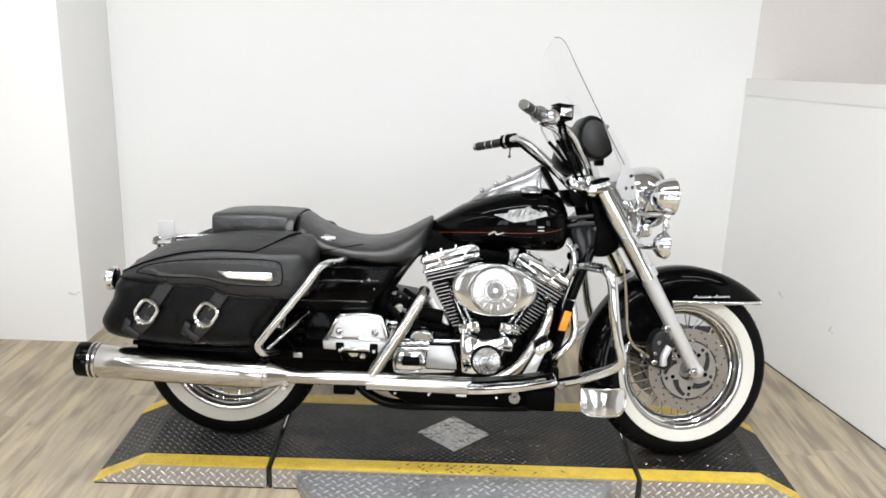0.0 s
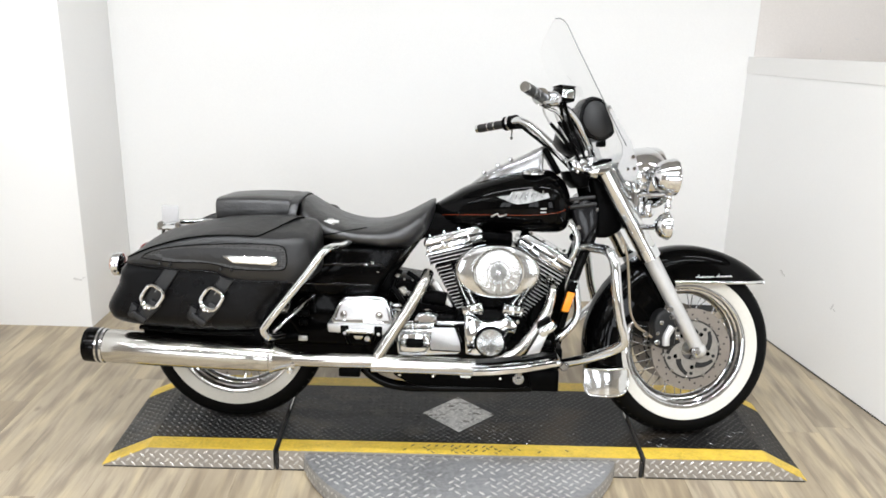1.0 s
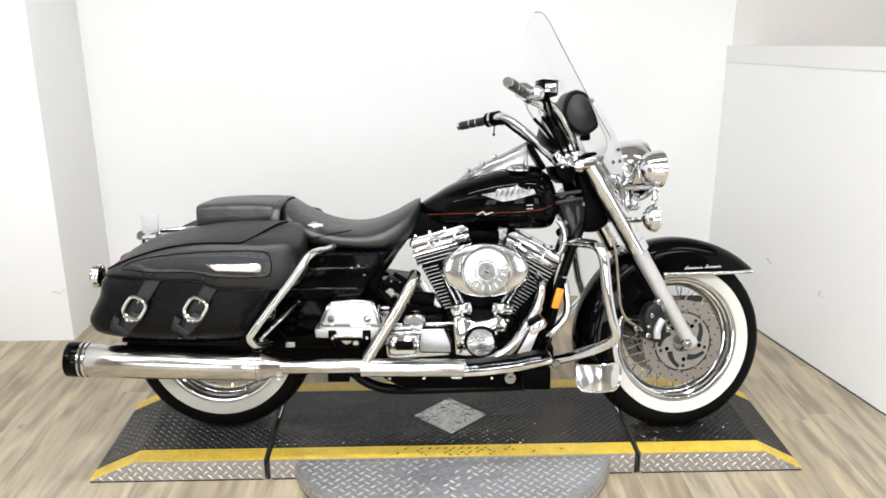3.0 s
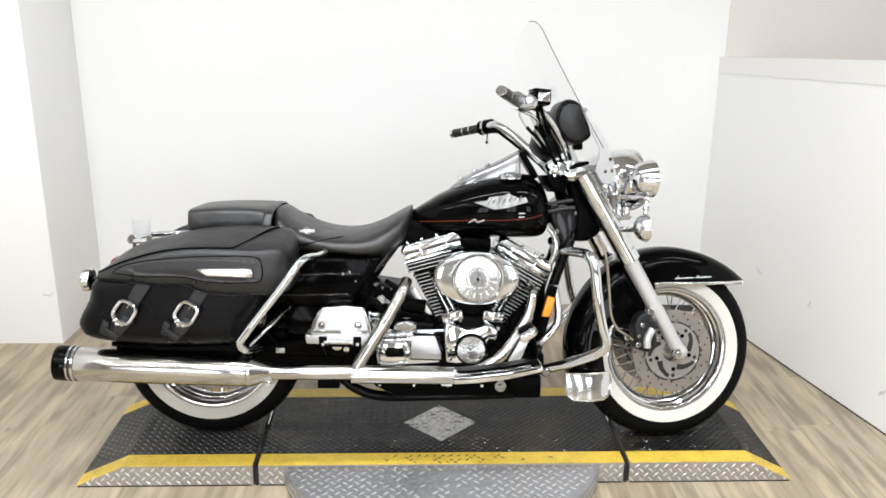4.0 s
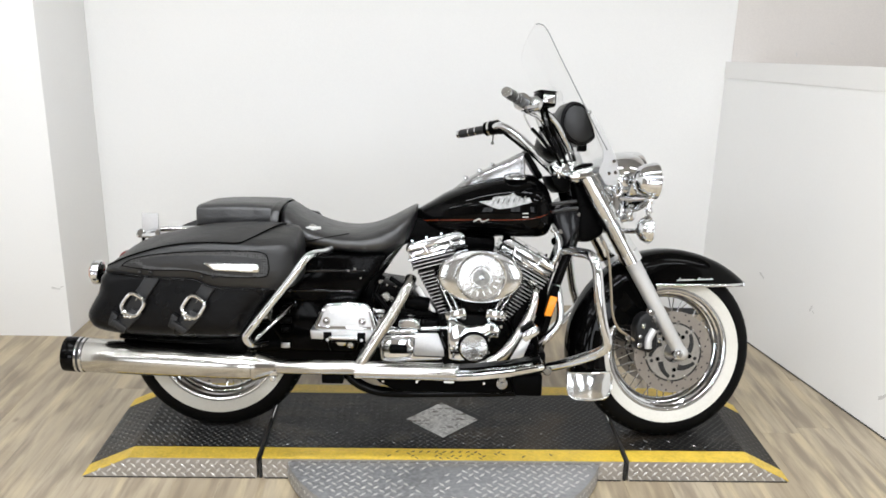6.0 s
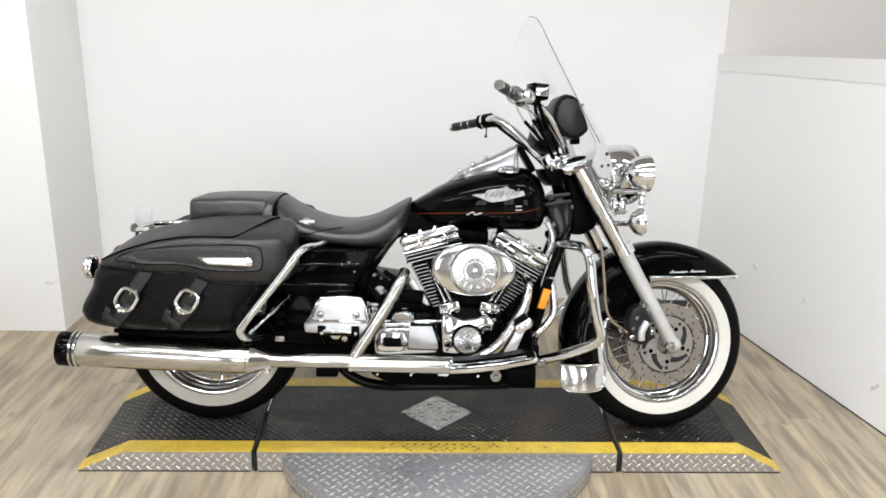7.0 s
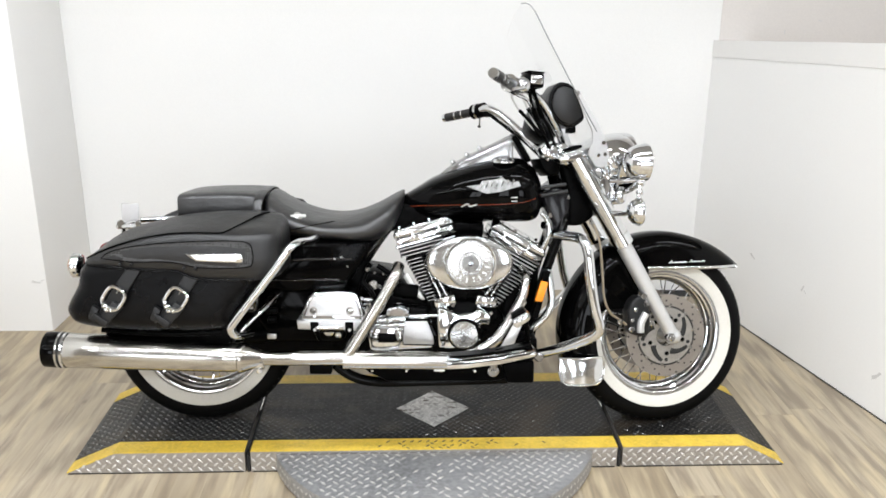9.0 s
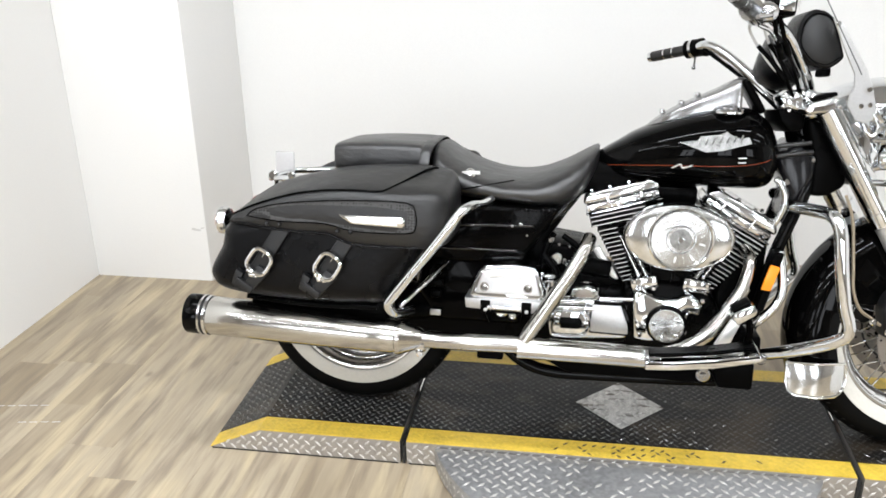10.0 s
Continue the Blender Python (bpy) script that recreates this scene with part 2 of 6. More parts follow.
def wood(islands=False):
    """Grey-brown vinyl planks with long grain, worn streaks and knots."""
    m, nodes, links, p = material("oak_vinyl_plank")
    info = nodes.new("ShaderNodeNewGeometry" if islands else "ShaderNodeObjectInfo")
    chance = info.outputs["Random Per Island" if islands else "Random"]
    shift = nodes.new("ShaderNodeVectorMath")
    shift.operation = "SCALE"
    shift.inputs[0].default_value = (17.0, 31.0, 7.0)
    links.new(chance, shift.inputs["Scale"])
    off = shift.outputs[0]
    tone = mix_rgb(nodes, links, chance, (0.30, 0.238, 0.155), (0.45, 0.380, 0.275))
    # printed strips: three to a plank, each with its own tone and length
    tc = nodes.new("ShaderNodeTexCoord")
    bricks = nodes.new("ShaderNodeTexBrick")
    turn = nodes.new("ShaderNodeMapping")
    turn.inputs[2].default_value = (0, 0, math.pi / 2)
    shove = nodes.new("ShaderNodeVectorMath")
    links.new(tc.outputs["Object"], shove.inputs[0])
    links.new(off, shove.inputs[1])
    links.new(shove.outputs[0], turn.inputs[0])
    links.new(turn.outputs[0], bricks.inputs["Vector"])
    bricks.inputs["Color1"].default_value, bricks.inputs["Color2"].default_value, bricks.inputs["Mortar"].default_value = (0, 0, 0, 1), (1, 1, 1, 1), (0.5, 0.5, 0.5, 1)
    for key, v in (("Scale", 1.0), ("Mortar Size", 0.0), ("Brick Width", 0.42), ("Row Height", PW)):
        bricks.inputs[key].default_value = v
    strip = nodes.new("ShaderNodeMath")
    strip.operation = "MULTIPLY"
    strip.inputs[1].default_value = 0.38
    links.new(bricks.outputs["Color"], strip.inputs[0])
    streak = noise_out(nodes, links, 9, 7, (2.9, 0.30, 1), offset=off)
    patch = noise_out(nodes, links, 6, 6, (3.0, 0.36, 1), offset=off)
    grain = noise_out(nodes, links, 46, 6, (2.2, 0.10, 1), offset=off)

    def part_of(src, amount):
        n = nodes.new("ShaderNodeMath")
        n.operation = "MULTIPLY"
        n.inputs[1].default_value = amount
        links.new(src, n.inputs[0])
        return n.outputs[0]

    col = mix_rgb(nodes, links, strip.outputs[0], tone, (0.48, 0.410, 0.305))
    col = mix_rgb(nodes, links, part_of(ramp(nodes, links, streak, 0.46, 0.62), 0.66), col, (0.180, 0.142, 0.105))
    col = mix_rgb(nodes, links, part_of(ramp(nodes, links, patch, 0.49, 0.63), 0.70), col, (0.55, 0.455, 0.300))
    col = mix_rgb(nodes, links, part_of(ramp(nodes, links, grain, 0.45, 0.75), 0.35), col, (0.21, 0.165, 0.115))
    smear = noise_out(nodes, links, 2.6, 5, (2.6, 0.28, 1), offset=off)
    col = mix_rgb(nodes, links, part_of(ramp(nodes, links, smear, 0.52, 0.68), 0.30), col, (0.235, 0.185, 0.125))
    knots = nodes.new("ShaderNodeTexVoronoi")
    knots.inputs["Scale"].default_value = 3.2
    mp = nodes.new("ShaderNodeMapping")
    mp.inputs[3].default_value = (1.6, 0.9, 0)
    links.new(tc.outputs["Object"], mp.inputs[0])
    links.new(off, mp.inputs[1])
    links.new(mp.outputs[0], knots.inputs["Vector"])
    col = mix_rgb(nodes, links, part_of(ramp(nodes, links, knots.outputs["Distance"], 0.075, 0.02), 0.6), col, (0.15, 0.115, 0.08))
    links.new(col, p.inputs["Base Color"])
    p.inputs["Roughness"].default_value = 0.36
    r = nodes.new("ShaderNodeMapRange")
    r.inputs[3].default_value, r.inputs[4].default_value = 0.30, 0.46
    links.new(patch, r.inputs[0])
    links.new(r.outputs[0], p.inputs["Roughness"])
    b = nodes.new("ShaderNodeBump")
    b.inputs["Strength"].default_value, b.inputs["Distance"].default_value = 0.15, 0.001
    links.new(grain, b.inputs["Height"])
    links.new(b.outputs[0], p.inputs["Normal"])
    return m


WOOD = wood()
WOOD_FAR = wood(True)

# ---- mesh helpers ----


def finish(bm, name, mat, smooth=40):
    bmesh.ops.recalc_face_normals(bm, faces=bm.faces)
    me = bpy.data.meshes.new(name)
    if smooth:
        limit = radians(smooth)
        for f in bm.faces:
            f.smooth = True
        for e in bm.edges:
            e.smooth = len(e.link_faces) == 2 and e.calc_face_angle(0) < limit
    bm.to_mesh(me)
    bm.free()
    me.materials.append(mat)
    return me


def part(name, bm, mat, parent=None, label="", smooth=40, m=None):
    """Links a bmesh as one mesh object under a thing or under a part; m is baked into the mesh."""
    if m is not None:
        bm.transform(m)
    ob = new(name, finish(bm, name, mat, smooth))
    if parent is not None:
        ob.parent = parent
    if label:
        tagged(ob, label)
    return ob


def thing(name, label, category, group="", kind="", at=None):
    ob = new(name)
    ob.empty_display_size = 0.1
    if at is not None:
        ob.matrix_world = at
    return tagged(ob, label, category, group, kind)


def box(x0, x1, y0, y1, z0, z1, bevel=0.0, seg=2):
    bm = bmesh.new()
    bmesh.ops.create_cube(bm, size=1)
    bm.transform(Matrix.Translation(((x0 + x1) / 2, (y0 + y1) / 2, (z0 + z1) / 2)) @ Matrix.Diagonal((x1 - x0, y1 - y0, z1 - z0, 1)))
    if bevel:
        bmesh.ops.bevel(bm, geom=bm.edges[:], offset=bevel, segments=seg, affect="EDGES", profile=0.5)
    return bm


def prism(outline, y0, y1, bevel=0.0, seg=2, axis="y"):
    """Extrudes an outline in x and z from y0 to y1 (or, with axis z, an outline in x and y from z0 to z1)."""
    bm = bmesh.new()
    put = (lambda a, b, c: (a, c, b)) if axis == "y" else (lambda a, b, c: (a, b, c))
    lo = [bm.verts.new(put(a, b, y0)) for a, b in outline]
    hi = [bm.verts.new(put(a, b, y1)) for a, b in outline]
    n = len(outline)
    bm.faces.new(lo)
    bm.faces.new(hi)
    for i in range(n):
        bm.faces.new((lo[i], lo[(i + 1) % n], hi[(i + 1) % n], hi[i]))
    if bevel:
        bmesh.ops.recalc_face_normals(bm, faces=bm.faces)
        bmesh.ops.bevel(bm, geom=bm.edges[:], offset=bevel, segments=seg, affect="EDGES", profile=0.5, clamp_overlap=True)
    return bm


def curve_points(pts, n=8, closed=False):
    """Catmull-Rom through the points."""
    pts = [Vector(p) for p in pts]
    k, out = len(pts), []
    for i in range(k if closed else k - 1):
        if closed:
            a, b, c, d = pts[i - 1], pts[i], pts[(i + 1) % k], pts[(i + 2) % k]
        else:
            a, b, c, d = pts[max(i - 1, 0)], pts[i], pts[i + 1], pts[min(i + 2, k - 1)]
        for j in range(n):
            t = j / n
            out.append(0.5 * (2 * b + (c - a) * t + (2 * a - 5 * b + 4 * c - d) * t * t + (3 * b - a - 3 * c + d) * t ** 3))
    if not closed:
        out.append(pts[-1])
    return out


def skin(rings, closed_ring=True, caps=True):
    bm = bmesh.new()
    vs = [[bm.verts.new(p) for p in r] for r in rings]
    n = len(vs[0])
    for a, b in zip(vs, vs[1:]):
        for i in range(n if closed_ring else n - 1):
            j = (i + 1) % n
            bm.faces.new((a[i], a[j], b[j], b[i]))
    if caps and closed_ring:
        bm.faces.new(vs[0])
        bm.faces.new(vs[-1])
    return bm


def tube(pts, r, seg=14, n=8, smooth_path=True, flat=1.0):
    """A round bar along the points; r is one radius or one for each end."""
    path = curve_points(pts, n) if smooth_path else [Vector(p) for p in pts]
    rings, side = [], None
    for i, p in enumerate(path):
        d = (path[min(i + 1, len(path) - 1)] - path[max(i - 1, 0)]).normalized()
        if side is None:
            side = d.orthogonal().normalized() if abs(d.y) > 0.9 else d.cross(Vector((0, 1, 0))).normalized()
        side = (side - d * side.dot(d)).normalized()
        up = d.cross(side)
        t = i / (len(path) - 1)
        rad = r[0] + (r[1] - r[0]) * t if isinstance(r, tuple) else r
        rings.append([p + rad * (math.cos(a) * side + flat * math.sin(a) * up) for a in (2 * math.pi * k / seg for k in range(seg))])
    return skin(rings)


def lathe(profile, seg=64, axis="y", arc=None, closed=False):
    """Turns (radius, height) pairs about an axis through the origin."""
    rings = []
    count = seg if arc is None else seg + 1
    for k in range(count):
        a = 2 * math.pi * k / seg if arc is None else radians(arc[0] + (arc[1] - arc[0]) * k / seg)
        c, s = math.cos(a), math.sin(a)
        rings.append([{"y": (r * c, h, r * s), "z": (r * c, r * s, h), "x": (h, r * c, r * s)}[axis] for r, h in profile])
    if arc is None:
        rings.append(None)
    bm = bmesh.new()
    vs = [[bm.verts.new(p) for p in r] for r in rings if r]
    if arc is None:
        vs.append(vs[0])
    n = len(profile)
    for a, b in zip(vs, vs[1:]):
        for i in range(n if closed else n - 1):
            j = (i + 1) % n
            quad = [a[i], a[j], b[j], b[i]]
            bm.faces.new(quad)
    bmesh.ops.remove_doubles(bm, verts=bm.verts, dist=1e-6)
    return bm


def ball(x, y, z, rx, ry, rz, seg=20):
    bm = bmesh.new()
    bmesh.ops.create_uvsphere(bm, u_segments=seg, v_segments=seg // 2, radius=1)
    bm.transform(Matrix.Translation((x, y, z)) @ Matrix.Diagonal((rx, ry, rz, 1)))
    return bm


def disk(x, y, z, r, thick, axis="y", seg=32, bevel=0.003):
    """A round boss along an axis, with softened rims, from y to y + thick."""
    b = min(bevel, abs(thick) * 0.45, r * 0.4)
    sgn = 1 if thick > 0 else -1
    prof = [(0.0001, 0), (r - b, 0), (r, sgn * b), (r, thick - sgn * b), (r - b, thick), (0.0001, thick)]
    bm = lathe(prof, seg, axis)
    bm.transform(Matrix.Translation((x, y, z)))
    return bm


def merge(*meshes):
    out = bmesh.new()
    for b in meshes:
        me = bpy.data.meshes.new("tmp")
        b.to_mesh(me)
        b.free()
        out.from_mesh(me)
        bpy.data.meshes.remove(me)
    return out


def lerp_table(table, x):
    """Smooth interpolation of rows (x, a, b, ...) at x."""
    if x <= table[0][0]:
        return table[0][1:]
    for p, q in zip(table, table[1:]):
        if x <= q[0]:
            t = (x - p[0]) / (q[0] - p[0])
            return tuple(a + (b - a) * t for a, b in zip(p[1:], q[1:]))
    return table[-1][1:]


def spline_table(table, n):
    """Rows along a Catmull-Rom of the table's rows."""
    out = []
    k = len(table)
    for i in range(k - 1):
        a, b, c, d = (np.array(table[j]) for j in (max(i - 1, 0), i, i + 1, min(i + 2, k - 1)))
        for j in range(n):
            t = j / n
            out.append(0.5 * (2 * b + (c - a) * t + (2 * a - 5 * b + 4 * c - d) * t * t + (3 * b - a - 3 * c + d) * t ** 3))
    out.append(np.array(table[-1]))
    return out


def body_loft(table, seg=28, power=2.4, n=4):
    """A rounded body along x from rows (x, y centre, half width, bottom, top)."""
    rings = []
    for x, yc, w, zb, zt in spline_table(table, n):
        zc, h = (zb + zt) / 2, max((zt - zb) / 2, 0.001)
        ring = []
        for k in range(seg):
            a = 2 * math.pi * k / seg
            c, s = math.cos(a), math.sin(a)
            ring.append((x, yc + max(w, 0.001) * math.copysign(abs(c) ** (2 / power), c), zc + h * math.copysign(abs(s) ** (2 / power), s)))
        rings.append(ring)
    return skin(rings)


def lug_mesh(cells, step, size, height):
    """Raised tread lugs on a slanted lattice, each pointing at the next one's middle. cells: the places (origin, along, across, up) with counts."""
    verts, faces = [], []
    for origin, along, across, up, na, nb, keep in cells:
        for i in range(na):
            for j in range(nb):
                u, v = (i + 0.5) * step, (j + 0.5) * step
                if (i + j) % 2 or not keep(u, v):
                    continue
                c = origin + along * u + across * v
                sgn = 1 if i % 2 else -1
                d = (along + sgn * across).normalized() * size * 0.5
                e = d.cross(up).normalized() * size * 0.17
                k = len(verts)
                verts += [c - d, c - e, c + d, c + e, c - d * 0.45 + up * height, c + d * 0.45 + up * height]
                faces += [(k, k + 1, k + 4), (k + 1, k + 2, k + 5), (k + 1, k + 5, k + 4), (k + 2, k + 3, k + 5), (k + 3, k, k + 4), (k + 3, k + 4, k + 5)]
    bm = bmesh.new()
    vs = [bm.verts.new(p) for p in verts]
    for f in faces:
        bm.faces.new([vs[i] for i in f])
    return bm

# ---- room ----


def structure(name, bm, mat, label, category, smooth=0):
    return tagged(part(name, bm, mat, None, label, smooth), category=category, kind="structure")


floor = structure("floor", box(-4.7, 4.7, -7.3, 1.8, -0.12, -0.005), JOINT, "grey-brown oak vinyl planks on a dark base", "floor")
structure("wall_back", box(-1.69, 1.412, 1.39, 1.52, -0.1, CEIL), WALL, "plain white painted wall behind the motorcycle", "wall")
structure("wall_left", box(-2.40, -2.25, -1.3, 1.52, -0.1, CEIL), WALL, "plain white painted side wall", "wall")
edges = [-4.6, *(v for pair in WINDOWS for v in pair), 4.6]
front = merge(box(-4.6, 4.6, -7.2, -7.05, -0.1, 0.50), box(-4.6, 4.6, -7.2, -7.05, 2.40, CEIL), *[box(edges[k], edges[k + 1], -7.2, -7.05, 0.50, 2.40) for k in range(0, len(edges), 2)])
structure("wall_front", front, DARKROOM, "beige wall with shop windows at the far end", "wall")
for k, (wa, wb) in enumerate(WINDOWS):
    bars = merge(box(wa, wb, -7.09, -7.03, 0.50, 0.56), box(wa, wb, -7.09, -7.03, 2.34, 2.40), box(wa, wa + 0.06, -7.09, -7.03, 0.56, 2.34), box(wb - 0.06, wb, -7.09, -7.03, 0.56, 2.34),
                 box((wa + wb) / 2 - 0.03, (wa + wb) / 2 + 0.03, -7.09, -7.03, 0.56, 2.34))
    structure("window_%d" % (k + 1), bars, PLASTIC, "dark framed shop window with bright daylight", "window")
structure("wall_far_left", box(-4.6, -4.45, -7.05, -1.3, -0.1, CEIL), DARKROOM, "beige painted showroom side wall", "wall")
structure("wall_far_right", box(4.45, 4.6, -7.05, -1.3, -0.1, CEIL), DARKROOM, "beige painted showroom side wall", "wall")
structure("wall_return_left", box(-4.6, -2.25, -1.45, -1.3, -0.1, CEIL), WALL, "white end of the display bay", "wall")
structure("wall_return_right", box(3.4, 4.6, -1.45, -1.3, -0.1, CEIL), WALL, "white end of the display bay", "wall")
structure("wall_pillar", prism([(-2.25, 0.90), (-1.711, 0.90), (-1.685, 1.52), (-2.25, 1.52)], -0.1, CEIL, 0.006, 2, "z"), WALL_LIFTED,
          "white boxed-out wall corner with scuff marks near the floor", "wall", 30)
RW = [(1.378, 1.45), (1.70, -0.05), (2.03, -1.45)]


def half_wall(x0, x1, z0, z1, slope0, slope1):
    """A strip along the slanted partition, x0 to x1 beyond its face; bottom and top climb towards the open end."""
    rings = []
    for a, b in RW:
        lo, hi = z0 + slope0 * (1.39 - b), z1 + slope1 * (1.39 - b)
        rings.append([(a + x0, b, lo), (a + x1, b, lo), (a + x1, b, hi), (a + x0, b, hi)])
    return skin(rings)


structure("wall_right", half_wall(0.0, 0.14, -0.1, 1.2032, 0.0, 0.062), WALL_LIFTED, "white slanted partition wall beside the lift", "wall")
structure("ledge_trim", half_wall(-0.0035, 0.1435, 1.204, 1.283, 0.062, 0.070), TRIM, "white painted cap board on the slanted partition", "trim", 30)
structure("wall_back_beyond", box(1.413, 4.6, 1.39, 1.52, -0.1, CEIL), BEIGE, "beige wall beyond the white partition", "wall")
structure("wall_side_beyond", box(4.45, 4.6, -1.3, 1.39, -0.1, CEIL), BEIGE, "beige wall beyond the white partition", "wall")
structure("ceiling", box(-4.7, 4.7, -7.3, 1.6, CEIL, CEIL + 0.12), CEILING, "plain grey ceiling with strip lights", "ceiling")

# dark strip added for the dirt and the shade in the floor joint
structure("joint_dirt_and_shade", half_wall(-0.003, 0.002, 0.0005, 0.005, 0.0, 0.0), JOINT, "dark strip for dirt and shade where the partition meets the floor", "trim")

# faint rubs on the pillar
RUBS = [((-1.757, 0.8985, 0.238), 0.022, 12, 0), ((-1.728, 0.8985, 0.246), 0.010, -20, 0), ((1.4975, 0.888, 0.356), 0.022, 28, -77.9), ((1.5735, 0.533, 0.332), 0.016, -65, -77.9),
        ((1.5765, 0.515, 0.322), 0.009, 30, -77.9), ((1.6735, 0.071, 0.156), 0.030, -42, -77.9), ((1.729, 1.3885, 1.324), 0.011, 84, 0), ((1.897, 1.3885, 1.379), 0.010, 12, 0)]
for at, sl, ang, face in RUBS:
    rub = part("scuff", prism([(-sl, -0.2 * sl), (-sl * 0.3, -0.3 * sl), (sl, -0.1 * sl), (sl * 0.8, 0.22 * sl), (sl * 0.1, 0.1 * sl), (-sl * 0.7, 0.25 * sl)], 0, 0.0012), SCUFF_DASH, None, "faint grey scuff rubbed on the painted wall", 0)
    rub.matrix_world = pose(*at, 0, ang, face)
    tagged(rub, category="scuff mark", kind="structure")

# short pale dashes on the floor beside the bay
for fx, fy, count in ((-2.00, -0.150, 5), (-1.87, -0.229, 4)):
    for k in range(count):
        dash = part("floor_mark", box(-0.013, 0.013, -0.0015, 0.0015, 0.0003, 0.0009), SCUFF_DASH, None, "short pale dash on the vinyl floor", 0)
        dash.matrix_world = pose(fx + 0.036 * k, fy + 0.0055 * k, 0, 0, 0, 9)
        tagged(dash, category="floor mark", kind="structure")

for lx, ly, lp in TROFFERS:
    lamp = thing("ceiling_light", "white recessed fluorescent strip light in the ceiling", "ceiling light", "ceiling lights")
    m = Matrix.Translation((lx, ly, CEIL))
    frame_bm = merge(box(-0.77, 0.77, -0.12, -0.105, -0.03, 0), box(-0.77, 0.77, 0.105, 0.12, -0.03, 0),
                     box(-0.77, -0.755, -0.105, 0.105, -0.03, 0), box(0.755, 0.77, -0.105, 0.105, -0.03, 0))
    part("light_frame", frame_bm, TRIM, lamp, "", 0, m)
    part("diffuser", box(-0.75, 0.75, -0.10, 0.10, -0.012, -0.004), TRIM, lamp, "milky acrylic diffuser", 0, m)

# ---- lift ----
H = 0.075
END_L, RAMP_L, RAMP_R, END_R, SEAM = -1.215, -1.055, 1.050, 1.190, 0.620
lift = thing("motorcycle_lift", "low steel tread-plate lift platform with dark deck and yellow edges", "lift platform")


def slab(line, y0, y1, up=0.003):
    """A thin skin over a bent line in x and z."""
    low = [(x, z) for x, z in line]
    high = [(x, z + up) for x, z in reversed(line)]
    return prism(low + high, y0, y1)


SECTIONS = [("ramp_section", [(END_L, 0.003), (RAMP_L, H), (-SEAM - 0.011, H)]),
            ("middle_section", [(-SEAM + 0.008, H), (SEAM - 0.008, H)]),
            ("ramp_section", [(SEAM + 0.011, H), (RAMP_R, H), (END_R, 0.003)])]
for name, line in SECTIONS:
    body = part(name, prism(line + [(line[-1][0], 0.001), (line[0][0], 0.001)], -0.275, 0.275), STEEL, lift, "bare tread-plate steel side", 0)
    # dark strip added for the shade line where the section meets the floor
    part("base_shade", box(line[0][0] + 0.006, line[-1][0] - 0.006, -0.2762, -0.2740, 0.0005, 0.0042), JOINT, body, "thin dark strip for the shade under the section", 0)
    part("deck", slab(line, -0.205, 0.205), DECK, body, "dark grip-painted tread plate, dusty and worn", 0)
    part("stripe", slab(line, -0.274, -0.2055), YELLOW, body, "worn yellow painted edge stripe", 0)
    part("stripe", slab(line, 0.2055, 0.274), YELLOW, body, "worn yellow painted edge stripe", 0)
    step = 0.0135
    chance = random.Random(5)
    picks = {}

    def worn_lug(x, y):
        """Where shoes and wheels have rubbed the lugs: the middle of the front stripe, the deck ahead of the lozenge."""
        key = (round(x, 4), round(y, 4))
        if key not in picks:
            if abs(y) > 0.206:
                picks[key] = y < 0 and chance.random() < 0.62 * math.exp(-((x - 0.06) / 0.20) ** 2)
            else:
                picks[key] = chance.random() < min(0.9, max(0.0, (x - 0.02) / 0.22)) + (0.45 if -0.5 < x < 0.1 and y < -0.12 else 0.0)
        return picks[key]

    for mat, lo, hi in ((DECK, -0.2, 0.2), (YELLOW, -0.272, -0.207), (YELLOW, 0.207, 0.272)):
        for rubbed in (False, True):
            cells = []
            for (xa, za), (xb, zb) in zip(line, line[1:]):
                along = Vector((xb - xa, 0, zb - za))
                length = along.length
                along.normalize()
                up = Vector((-along.z, 0, along.x))
                cells.append((Vector((xa, lo, za)) + up * 0.003, along, Vector((0, 1, 0)), up, int(length / step), int((hi - lo) / step),
                              lambda u, v, xa=xa, lo=lo, rubbed=rubbed: worn_lug(xa + u, lo + v) == rubbed and not (abs(xa + u) / 0.15 + abs(lo + v) / 0.15 < 1.0)))
            lugs = lug_mesh(cells, step, 0.0225, (0.0009 if rubbed else 0.0016) if mat is DECK else 0.0007)
            if not lugs.verts:
                continue
            skin_of = (DUSTLUG if rubbed else LUG) if mat is DECK else (BARELUG if rubbed else mat)
            tagged(part("tread_pattern", lugs, skin_of, body, "raised tread lugs, rubbed and dusty" if rubbed else "raised tread lugs", 0), kind="stuff")
    x0, x1 = line[0][0], line[-1][0]
    flat0, flat1 = (RAMP_L if x0 == END_L else x0), (RAMP_R if x1 == END_R else x1)
    side = [(Vector((x0, -0.275, 0.004)), Vector((1, 0, 0)), Vector((0, 0, 1)), Vector((0, -1, 0)), int((x1 - x0) / 0.0165), 4,
             lambda u, v, x0=x0, f0=flat0, f1=flat1: v < 0.066 * min(1, max(0, (x0 + u - END_L) / 0.15), max(0, (END_R - x0 - u) / 0.14)) )]
    tagged(part("edge_pattern", lug_mesh(side, 0.0165, 0.026, 0.0018), WORN_HIGHLIT, body, "raised tread lugs on the bare edge", 0), kind="stuff")

